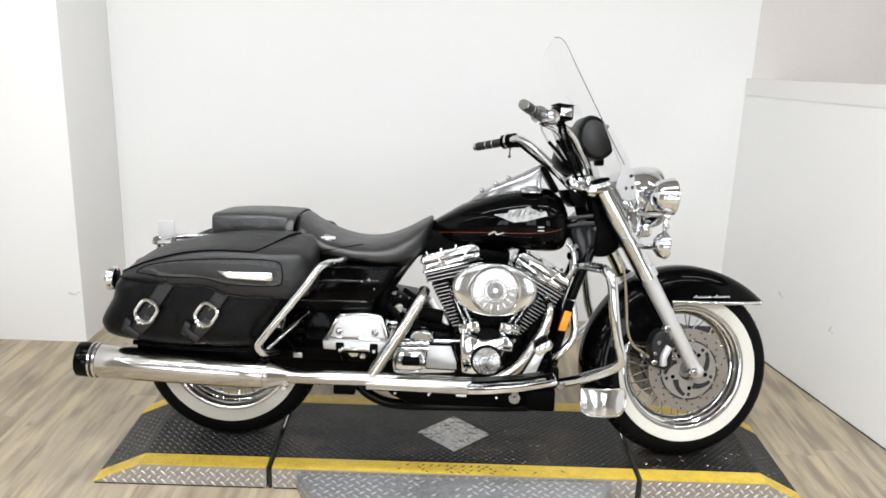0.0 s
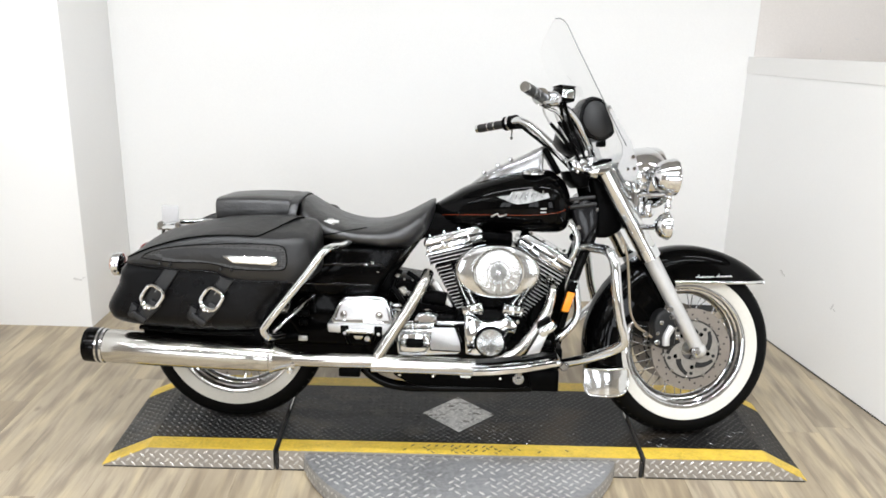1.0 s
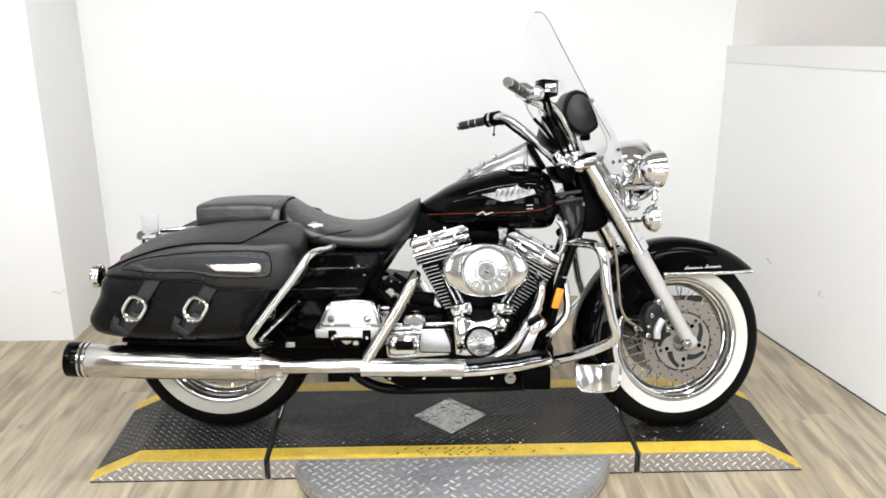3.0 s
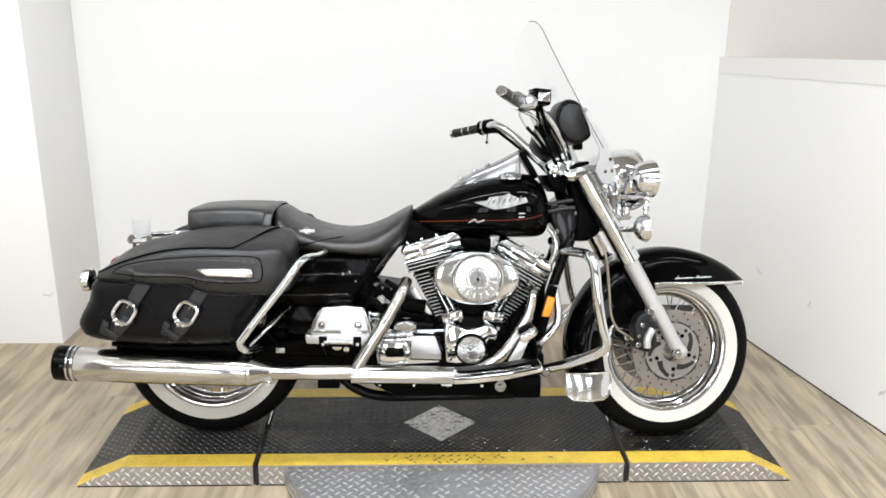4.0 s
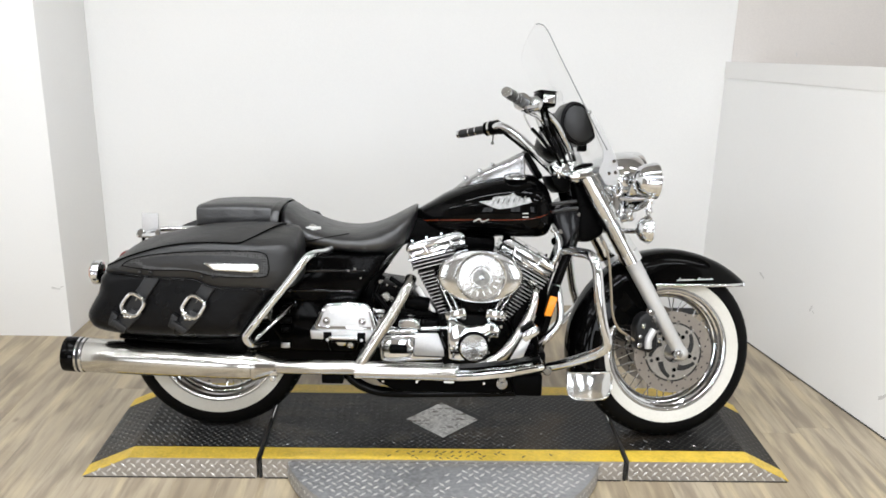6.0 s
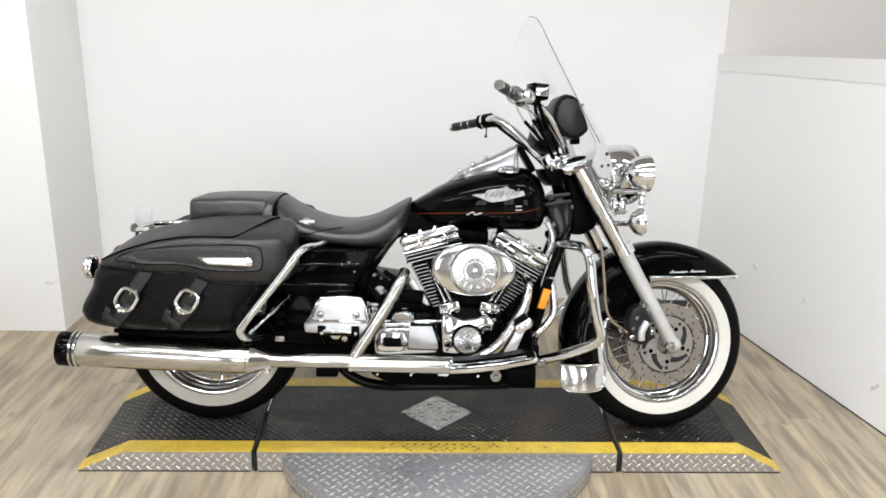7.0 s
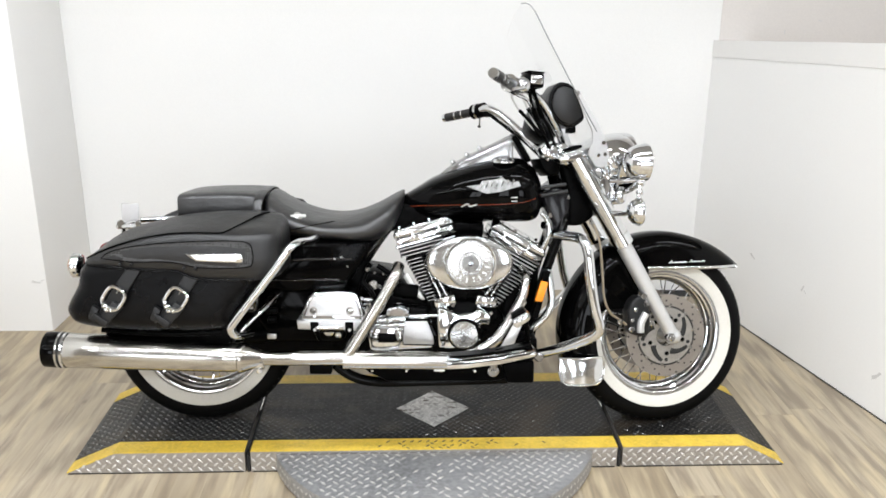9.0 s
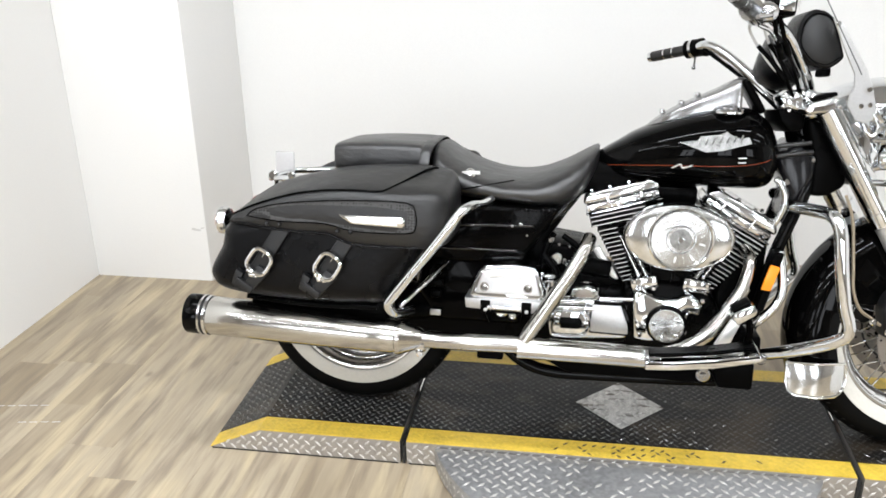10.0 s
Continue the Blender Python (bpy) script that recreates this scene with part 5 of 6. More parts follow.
        add("strap_keeper", S(ribbon((cx - 0.040, cz - 0.058), (cx - 0.049, cz - 0.073), 0.025, -0.432, 0.022)), STRAP, bag, "leather strap keeper")
        add("strap_loop", S(ribbon((cx - 0.058, cz - 0.030), (cx - 0.072, cz - 0.070), 0.011, -0.424, 0.022)), STRAP, bag)
        sq = []
        for k in range(24):
            a = 2 * math.pi * k / 24
            c, s = math.cos(a), math.sin(a)
            u, v = 0.0285 * math.copysign(abs(c) ** 0.62, c), 0.0325 * math.copysign(abs(s) ** 0.62, s)
            p = e * u + d * v
            sq.append((cx + p.x, -0.427, cz + p.z))
        ring = curve_points(sq, 1, True)
        for f in (0.30, 0.62):
            hx, hz = cx + d.x * (0.045 + 0.045 * f), cz + d.z * (0.045 + 0.045 * f)
            add("strap_hole", S(disk(hx, -0.4152, hz, 0.0028, -0.0008, "y", 10, 0.0002)), JOINT, bag)
        bk = add("buckle", S(tube([*ring, ring[0]], 0.0060, 8, 1, False)), CHROME, bag, "chrome roller buckle")
        for u, v, r in ((0.0, -0.042, 0.0080), (-0.012, -0.037, 0.0065), (0.012, -0.037, 0.0065)):
            q = e * u + d * v
            add("buckle_boss", S(ball(cx + q.x, -0.429, cz + q.z, r, 0.006, r, 12)), CHROME, bk)
        low_bar = [Vector((p[0], p[1] - 0.001, p[2])) for p in sq[13:23]]
        add("buckle_bar", S(tube(low_bar, 0.0064, 8, 1, False)), CHROME, bk)
        add("buckle_pin", S(tube([(cx + d.x * 0.036, -0.428, cz + d.z * 0.036), (cx + d.x * 0.016, -0.429, cz + d.z * 0.016)], 0.0022, 8, 1, False)), DULL, bk)
    return bag


saddlebag(-1)
saddlebag(1)
add("bag_support", box(-1.03, -0.64, -0.310, -0.225, 0.335, 0.408, 0.008), PLASTIC, None, "black bracket under the saddlebag")
add("bag_rail", tube([(-1.03, -0.33, 0.398), (-0.85, -0.35, 0.392), (-0.66, -0.35, 0.396)], 0.008, 10, 6), PLASTIC)
for x in (-0.985, -0.90, -0.72):
    add("bag_clip", box(x - 0.015, x + 0.015, -0.36, -0.33, 0.396, 0.401, 0.002), PLASTIC)
# chrome guard bar ahead of the bag
add("bag_guard", tube([(-0.575, -0.32, 0.385), (-0.600, -0.40, 0.400), (-0.612, -0.426, 0.426), (-0.597, -0.430, 0.453), (-0.537, -0.430, 0.5310), (-0.474, -0.430, 0.613), (-0.449, -0.426, 0.649), (-0.428, -0.412, 0.675), (-0.407, -0.375, 0.683), (-0.391, -0.32, 0.678), (-0.379, -0.24, 0.676)], 0.0122, 14, 8), CHROME, None, "chrome saddlebag guard bar")
add("guard_stay", tube([(-0.60, -0.36, 0.402), (-0.54, -0.28, 0.455), (-0.50, -0.2, 0.49)], 0.0075, 10, 5), CHROME)

# ---- rear end ----
rf = []
for k in range(41):
    a = radians(-5 + 165 * k / 40)
    ring = []
    prof = [(0.335, -0.095), (0.362, -0.092), (0.375, -0.07), (0.380, -0.03), (0.380, 0.03), (0.375, 0.07), (0.362, 0.092), (0.335, 0.095), (0.33, 0.09), (0.37, 0.03), (0.37, -0.03), (0.33, -0.09)]
    rf.append([(-0.797 + r * math.cos(a), y, 0.316 + r * math.sin(a)) for r, y in prof])
add("rear_fender", skin(rf), GLOSS, None, "gloss black rear fender")
tl = add("tail_lamp", body_loft([(-1.142, 0, 0.02, 0.588, 0.608), (-1.136, 0, 0.045, 0.566, 0.616), (-1.12, 0, 0.056, 0.552, 0.622), (-1.07, 0, 0.05, 0.556, 0.622)], 24, 2.6), RED, None, "red tail lamp lens")
add("tail_lamp_bezel", body_loft([(-1.100, 0, 0.058, 0.549, 0.630), (-1.08, 0, 0.06, 0.546, 0.630), (-1.05, 0, 0.05, 0.556, 0.62)], 24, 2.6), DULL, tl)
for sgn in (-1, 1):
    sg = add("rear_signal", moved(lathe([(0.036, -0.010), (0.039, -0.007), (0.039, 0.010), (0.036, 0.016), (0.024, 0.019), (0.0001, 0.020)], 28, "x"), -1.158, 0.185 * sgn, 0.574), CHROME, None, "chrome rear turn signal with amber lens")
    add("signal_lens", moved(lathe([(0.0001, -0.019), (0.024, -0.017), (0.0362, -0.009)], 28, "x"), -1.158, 0.185 * sgn, 0.574), AMBER, sg, "amber lens")
    add("signal_mount", tube([(-1.115, 0.02 * sgn, 0.585), (-1.115, 0.185 * sgn, 0.578)], 0.012, 12, 1, False), PLASTIC, sg)
rack = add("rear_rack", merge(tube([(-1.045, -0.10, 0.690), (-0.99, -0.13, 0.694), (-0.90, -0.14, 0.70)], 0.0095, 10, 5), tube([(-1.045, 0.10, 0.684), (-0.99, 0.13, 0.684), (-0.90, 0.14, 0.686)], 0.0095, 10, 5),
                              tube([(-1.045, -0.10, 0.690), (-1.045, 0.10, 0.684)], 0.0095, 10, 1, False), disk(-1.032, -0.11, 0.70, 0.014, -0.012), disk(-0.968, -0.135, 0.706, 0.010, -0.012), tube([(-1.045, -0.06, 0.700), (-1.05, -0.05, 0.66)], 0.008, 10, 1, False)), CHROME, None, "chrome rail behind the pillion")
add("rail_plate", box(-1.090, -1.030, 0.055, 0.060, 0.676, 0.748, 0.003), GREYPLATE, rack, "pale grey plate on the rail")

# ---- frame and side panels ----
side = add("side_cover", prism([(-0.545, 0.650), (-0.20, 0.655), (-0.225, 0.60), (-0.27, 0.545), (-0.30, 0.49), (-0.56, 0.49), (-0.575, 0.56)], -0.185, 0.185, 0.014, 3), SATINBLACK, None, "gloss black side cover")
for pts in ([(-0.53, -0.185, 0.594), (-0.42, -0.187, 0.597), (-0.27, -0.184, 0.600)], [(-0.56, -0.184, 0.528), (-0.44, -0.186, 0.529), (-0.31, -0.184, 0.530)]):
    add("side_trim", tube(pts, 0.0042, 12, 4), TUBEPAINT, side, "pressed moulding along the side cover")
# bright studs added in place of the glints on hoses and wires
for bx, bz, br in ((-0.326, 0.599, 0.0060), (-0.304, 0.605, 0.0070), (-0.236, 0.602, 0.0065), (-0.285, 0.575, 0.0050), (-0.216, 0.565, 0.0060), (-0.198, 0.551, 0.0060), (-0.170, 0.547, 0.0050)):
    add("hose_glint", disk(bx, -0.172 if bx > -0.27 else -0.188, bz, 0.7 * br, -0.006, "y", 8, 0.0015), CHROME, side, "small bright stud standing in for a glint on the hoses")
add("lower_cover", prism([(-0.575, 0.505), (-0.27, 0.505), (-0.25, 0.40), (-0.30, 0.31), (-0.54, 0.31), (-0.60, 0.40)], -0.165, 0.165, 0.02, 3), SATINBLACK, None, "black lower side panel")
add("chassis_plate", prism([(-0.68, 0.41), (-0.25, 0.40), (-0.20, 0.27), (-0.235, 0.235), (-0.44, 0.24), (-0.60, 0.25), (-0.68, 0.335)], -0.150, -0.105, 0.008, 2), PLASTIC, None, "black lower frame plate")
add("engine_mount", prism([(0.285, 0.60), (0.355, 0.60), (0.345, 0.44), (0.31, 0.32), (0.235, 0.31), (0.23, 0.42)], -0.095, 0.095, 0.010, 2), PLASTIC, None, "black front engine mount")
add("swing_arm", merge(tube([(-0.80, -0.13, 0.316), (-0.60, -0.14, 0.33), (-0.40, -0.12, 0.35)], 0.028, 14, 4), tube([(-0.80, 0.13, 0.316), (-0.60, 0.14, 0.33), (-0.40, 0.12, 0.35)], 0.028, 14, 4)), PLASTIC)
for sgn in (-1, 1):
    y = 0.105 * sgn
    add("down_tube", tube([(0.45, 0.05 * sgn, 0.80), (0.431, 0.09 * sgn, 0.71), (0.407, y, 0.653), (0.379, y, 0.569), (0.360, y, 0.50), (0.338, y, 0.40), (0.315, y, 0.28), (0.27, y, 0.20), (0.15, y, 0.165)], 0.0170, 14, 6), GLOSS, None, "gloss black frame tube")
    add("cradle_tube", tube([(0.25, y, 0.172), (-0.05, y, 0.160), (-0.25, y, 0.168), (-0.36, y, 0.25), (-0.42, y, 0.40)], 0.0175, 14, 6), GLOSS, None, "black lower frame rail")
    add("seat_rail", tube([(-0.150, 0.10 * sgn, 0.70), (-0.205, 0.125 * sgn, 0.63), (-0.30, 0.14 * sgn, 0.545), (-0.38, 0.14 * sgn, 0.47)], 0.016, 14, 6), TUBEPAINT, None, "gloss black frame tube")
add("oil_tank", prism([(-0.135, 0.700), (-0.165, 0.655), (-0.236, 0.545), (-0.130, 0.530), (-0.085, 0.47), (-0.02, 0.43), (-0.30, 0.42), (-0.34, 0.66), (-0.25, 0.70)], -0.115, 0.115, 0.012, 2), PLASTIC, None, "black oil tank and battery box behind the engine")
add("frame_gusset", prism([(-0.215, 0.69), (-0.125, 0.772), (0.03, 0.735), (0.03, 0.705), (-0.125, 0.682), (-0.16, 0.665)], -0.07, 0.07, 0.008, 2), PLASTIC, None, "black frame gusset under the seat nose")
add("backbone", tube([(0.42, 0, 0.80), (0.2, 0, 0.74), (-0.1, 0, 0.70)], 0.035, 14, 4), PLASTIC)
add("neck_trim", tube([(0.349, -0.126, 0.746), (0.362, -0.128, 0.733), (0.373, -0.130, 0.708), (0.375, -0.130, 0.676), (0.367, -0.128, 0.648), (0.357, -0.125, 0.626)], 0.0085, 12, 6), CHROME, None, "curved chrome trim below the tank")
neck = add("neck_cover", prism([(0.352, 0.795), (0.40, 0.84), (0.452, 0.802), (0.448, 0.750), (0.420, 0.676), (0.402, 0.600), (0.385, 0.628), (0.396, 0.702), (0.371, 0.742)], -0.100, 0.100, 0.012, 3), NECKPAINT, None, "gloss black frame neck cover")
add("neck_bolt", disk(0.384, -0.094, 0.735, 0.010, -0.006, "y", 20), CHROME, neck)
add("neck_bolt", disk(0.442, -0.094, 0.795, 0.007, -0.008, "y", 16), CHROME, neck)
for pts in ([(0.345, -0.100, 0.826), (0.390, -0.106, 0.834), (0.432, -0.102, 0.839)], [(0.352, -0.100, 0.801), (0.395, -0.106, 0.810), (0.438, -0.102, 0.816)]):
    add("neck_hose", tube(pts, 0.0060, 10, 5), LEATHER, neck, "black sheathed hose beside the frame neck")
add("fork_shroud", prism([(0.405, 0.90), (0.455, 0.88), (0.523, 0.745), (0.520, 0.718), (0.476, 0.692), (0.433, 0.692), (0.430, 0.80)], -0.085, 0.085, 0.015, 3), PLASTIC, None, "black inner fork shroud", True)
guardp = [(0.395, -0.11, 0.672), (0.430, -0.17, 0.676), (0.458, -0.275, 0.680), (0.474, -0.305, 0.645), (0.484, -0.312, 0.56), (0.500, -0.312, 0.47), (0.518, -0.308, 0.405), (0.500, -0.295, 0.372), (0.43, -0.24, 0.325), (0.345, -0.16, 0.275), (0.29, -0.11, 0.255)]
add("engine_guard", tube(guardp, 0.0165, 16, 8), CHROME, None, "chrome engine guard bar")
add("engine_guard", tube([(x, -y, z) for x, y, z in guardp], 0.0165, 16, 8), CHROME, None, "chrome engine guard bar")
add("guard_clamp", disk(0.345, -0.185, 0.272, 0.014, -0.012, "y", 18), DULL)
refl = prism([(0.327, 0.463), (0.352, 0.460), (0.371, 0.524), (0.346, 0.530)], -0.192, -0.180, 0.003, 2)
add("side_reflector", refl, AMBER, None, "amber side reflector")
add("reflector_mount", prism([(0.318, 0.40), (0.342, 0.40), (0.380, 0.56), (0.355, 0.56)], -0.180, -0.125, 0.004, 1), PLASTIC)
add("guard_lower_hose", tube([(0.372, -0.15, 0.56), (0.386, -0.16, 0.47), (0.375, -0.165, 0.42), (0.335, -0.17, 0.375), (0.305, -0.16, 0.35)], 0.0125, 12, 6), CHROME, None, "chrome lower guard stay")

# ---- engine ----
engine = add("crankcase", prism([(-0.02, 0.42), (0.05, 0.455), (0.15, 0.455), (0.22, 0.42), (0.255, 0.34), (0.24, 0.24), (0.18, 0.19), (-0.02, 0.19), (-0.05, 0.28)], -0.125, 0.125, 0.02, 3), ENGINE, None, "black and chrome V-twin engine")
CRANK = Vector((0.0727, 0, 0.276))


def cylinder(tilt, name):
    """A finned air-cooled cylinder with its rocker box, leaning by tilt degrees. The fins are cut back on the side of the pushrods."""
    m = Matrix.Translation(CRANK) @ Matrix.Rotation(radians(tilt), 4, "Y")
    out = -1 if tilt < 0 else 1
    core = lathe([(0.0001, 0.13), (0.046, 0.13), (0.058, 0.385), (0.0001, 0.385)], 32, "z")
    core.transform(m)
    core2 = prism([(-0.044, 0.172), (0.044, 0.172), (0.076, 0.342), (0.090, 0.346), (0.090, 0.384), (-0.090, 0.384), (-0.090, 0.346), (-0.076, 0.342)], -0.058, 0.090)
    core2.transform(m)
    cyl = add("cylinder", merge(core, core2), ENGINE, engine, name)
    for k in range(16):
        head = k >= 13
        d = 0.350 + 0.0125 * (k - 13) if head else 0.183 + 0.0125 * k
        w = 0.098 if head else 0.050 + 0.0029 * k
        notch = 0.6 * w if head else -0.018 - 0.0008 * k
        plan = [(out * w, -0.100), (out * w, 0.100), (-out * w, 0.100), (-out * w, -0.066), (-out * notch, -0.066), (-out * notch, -0.100)]
        f = prism(plan, d, d + 0.0056, 0.0012, 1, "z")
        f.transform(m)
        add("fin", f, ENGINE, cyl, "", False, 30)
        ends = sorted((out * (w - 0.003), -out * (notch - 0.003)))
        g = box(ends[0], ends[1], -0.1014, -0.0998, d + 0.0014, d + (0.0042 if head else 0.0036))
        g.transform(m)
        add("fin_edge", g, FIN, cyl, "", False, 0)
    low = prism([(-0.104, 0.3852), (0.104, 0.3852), (0.104, 0.392), (-0.104, 0.392)], -0.102, 0.102, 0.002, 1)
    mid = prism([(-0.098, 0.3925), (0.098, 0.3925), (0.098, 0.413), (-0.098, 0.413)], -0.096, 0.096, 0.0025, 2)
    gap = prism([(-0.094, 0.412), (0.094, 0.412), (0.094, 0.4165), (-0.094, 0.4165)], -0.092, 0.092)
    top = prism([(-0.103, 0.416), (0.103, 0.416), (0.103, 0.431), (0.086, 0.446), (-0.086, 0.446), (-0.103, 0.431)], -0.100, 0.100, 0.006, 3)
    for b in (low, mid, gap, top):
        b.transform(m)
    rk = add("rocker_box", top, CASTCHROME, engine, "chrome rocker box")
    add("rocker_base", low, CHROME, rk)
    add("rocker_middle", mid, CASTCHROME, rk)
    add("rocker_gasket", gap, JOINT, rk)
    for lat in (-0.038, 0.052):
        rib = box(-0.0035, 0.0035, -0.1005, -0.092, 0.393, 0.430, 0.001)
        rib.transform(m @ Matrix.Translation((-out * lat, 0, 0)))
        add("rocker_rib", rib, CHROME, rk)
    for x, z in ((-0.085, 0.4025), (-0.015, 0.4025), (0.030, 0.4025), (0.085, 0.4025)):
        b = disk(x, -0.096, z, 0.0065, -0.006, "y", 12)
        b.transform(m)
        add("bolt", b, CHROME, rk)
    for x, y in ((-0.076, -0.082), (-0.026, -0.082), (0.026, -0.082), (0.076, -0.082), (-0.076, 0.06), (0.076, 0.06)):
        b = merge(disk(x, y, 0.444, 0.0075, 0.004, "z", 14, 0.0012), disk(x, y, 0.447, 0.0050, 0.006, "z", 6, 0.0010))
        b.transform(m)
        add("bolt", b, CHROME, rk)
    return cyl


cylinder(-15.4, "rear finned cylinder")
cylinder(29.3, "front finned cylinder")
add("intake", tube([(0.02, -0.02, 0.60), (0.108, -0.05, 0.61), (0.20, -0.02, 0.60)], 0.03, 14, 5), PLASTIC, engine)
add("coil_cover", box(0.055, 0.165, -0.06, 0.06, 0.655, 0.705, 0.01), PLASTIC, engine)
# air cleaner: chrome oval with a turned round insert
ac = lathe([(0.0001, -0.2225), (0.06, -0.2224), (0.100, -0.2205), (0.119, -0.2175), (0.1235, -0.2165), (0.126, -0.2135), (0.128, -0.2145), (0.1305, -0.2115), (0.132, -0.205), (0.132, -0.172), (0.125, -0.165), (0.0001, -0.165)], 64)
ac.transform(Matrix.Translation((0.110, 0, 0.593)) @ Matrix.Diagonal((1.07, 1, 0.67, 1)))
air = add("air_cleaner", ac, CASTCHROME, engine, "oval chrome air cleaner cover")
ins = lathe([(0.0001, -0.2335), (0.006, -0.2335), (0.0065, -0.2318), (0.0145, -0.2318), (0.0150, -0.2332), (0.0305, -0.2332), (0.0310, -0.2318), (0.0325, -0.2318), (0.0330, -0.2332),
             (0.0640, -0.2325), (0.0645, -0.2308), (0.0665, -0.2308), (0.069, -0.226), (0.069, -0.215)], 96)
ins.transform(Matrix.Translation((0.112, 0, 0.594)) @ Matrix.Diagonal((1.13, 1, 1.13, 1)))
add("turned_insert", ins, BRUSHED, air, "round turned-metal insert")
for rr, hh in ((0.0365, -0.2335), (0.0735, -0.2325)):
    add("insert_ring", moved(lathe([(rr - 0.0013, hh), (rr, hh - 0.0012), (rr + 0.0013, hh)], 72), 0.112, 0, 0.594), CHROME, air)
for k in range(16):
    a = 2 * math.pi * (k + 0.5) / 16
    mark = box(0.047, 0.063, -0.2340, -0.2322, -0.0026, 0.0026, 0.0006, 1)
    mark.transform(Matrix.Translation((0.112, 0, 0.594)) @ Matrix.Rotation(a, 4, "Y"))
    add("insert_mark", mark, POLISHED if k % 2 else SILVER, air, "", False, 0)
add("insert_medal", moved(lathe([(0.0001, -0.2362), (0.018, -0.2360), (0.0265, -0.2350), (0.0275, -0.2330)], 40), 0.112, 0, 0.594), BADGE, air, "dull raised medal in the middle")
add("insert_screw", disk(0.112, -0.235, 0.594, 0.009, -0.004, "y", 6), CHROME, air)
add("air_cleaner_ring", moved(lathe([(0.077, -0.232), (0.080, -0.234), (0.083, -0.231), (0.080, -0.222)], 56, closed=True), 0.112, 0, 0.594), POLISHED, air)
add("engine_center", prism([(0.058, 0.44), (0.155, 0.44), (0.170, 0.535), (0.045, 0.535)], -0.112, -0.06, 0.004, 2), ENGINE, engine, "black casting between the cylinders")
# pushrod tubes
for a, b in (((0.026, -0.112, 0.452), (-0.036, -0.086, 0.57)), ((0.046, -0.122, 0.455), (-0.014, -0.096, 0.57)), ((0.160, -0.122, 0.452), (0.228, -0.096, 0.55)), ((0.180, -0.112, 0.448), (0.246, -0.086, 0.55))):
    pr = add("pushrod_tube", tube([a, b], 0.0062, 12, 1, False), CHROME, engine, "chrome pushrod tube")
    va, vb = Vector(a), Vector(b)
    for f0, f1, cr in ((0.0, 0.12, 0.0115), (0.42, 0.47, 0.0085)):
        add("tube_collar", tube([va + (vb - va) * f0, va + (vb - va) * f1], cr, 12, 1, False), CHROME, pr)
for sgn, x in ((-1, 0.034), (1, 0.172)):
    b = box(-0.036, 0.036, -0.03, 0.03, -0.018, 0.018, 0.006)
    b.transform(Matrix.Translation((x, -0.118, 0.449)) @ Matrix.Rotation(radians(-14 if sgn < 0 else 10), 4, "Y"))
    lb = add("lifter_block", b, CHROME, engine, "chrome lifter block")
    for dx in (-0.026, 0.026):
        add("bolt", disk(x + dx, -0.148, 0.446 + 0.3 * dx * sgn, 0.007, -0.006, "y", 10), CHROME, lb)
cam_cover = add("cam_cover", prism([(0.004, 0.430), (0.020, 0.440), (0.048, 0.428), (0.079, 0.416), (0.128, 0.424), (0.148, 0.436), (0.187, 0.414), (0.181, 0.376), (0.156, 0.384), (0.147, 0.355), (0.120, 0.305), (0.05, 0.297), (0.012, 0.302), (0.008, 0.36)], -0.185, -0.12, 0.010, 3), CHROME, engine, "chrome cam cover")
# boss coloured black: the shadow round the timer disc is painted in
add("timer_shadow_ring", merge(disk(0.096, -0.184, 0.350, 0.054, -0.014, "y", 48, 0.006)), ENGINE, cam_cover)
add("timer_insert", disk(0.096, -0.197, 0.350, 0.046, -0.009, "y", 48, 0.002), BRUSHED, cam_cover, "round turned-metal timer cover")
for a in (0.5, 1.8, 3.0, 4.3, 5.5):
    add("screw", disk(0.096 + 0.034 * math.cos(a), -0.2062, 0.350 + 0.034 * math.sin(a), 0.0055, -0.003, "y", 10), CHROME, cam_cover)
for x, z in ((0.022, 0.425), (0.022, 0.345), (0.028, 0.315), (0.185, 0.42), (0.145, 0.33)):
    add("bolt", disk(x, -0.184, z, 0.0065, -0.006, "y", 10), CHROME, cam_cover)
# gearbox covers
gear = add("gearbox", prism([(-0.24, 0.43), (-0.02, 0.43), (0.0, 0.27), (-0.22, 0.25)], -0.135, 0.12, 0.018, 3), ENGINE, None, "gearbox behind the engine")
add("gearbox_cover", prism([(-0.19, 0.392), (-0.03, 0.405), (-0.008, 0.392), (0.002, 0.31), (-0.012, 0.297), (-0.18, 0.286), (-0.196, 0.30)], -0.178, -0.13, 0.012, 3), CASTCHROME, gear, "chrome gearbox side cover")
add("cover_border", prism([(-0.104, 0.399), (-0.017, 0.400), (0.010, 0.336), (0.008, 0.307), (-0.107, 0.309)], -0.183, -0.170, 0.004, 2), GLOSS, gear, "dark surround of the cover panel")
add("cover_panel", prism([(-0.102, 0.3915), (-0.025, 0.3926), (-0.004, 0.337), (-0.003, 0.313), (-0.103, 0.315)], -0.1855, -0.176, 0.003, 2), BLADE, gear)
block = [(-0.203, 0.372), (-0.140, 0.374), (-0.118, 0.366), (-0.106, 0.344), (-0.112, 0.316), (-0.130, 0.302), (-0.196, 0.300), (-0.210, 0.312), (-0.212, 0.360)]
add("cover_block", prism(block, -0.190, -0.170, 0.007, 3), CHROME, gear, "chrome rounded block on the gearbox cover")
ring = [(x, -0.1905, z) for x, z in block]
add("block_rim", tube(curve_points(ring, 3, True) + [Vector(ring[0])], 0.0042, 8, 1, False), CHROME, gear)
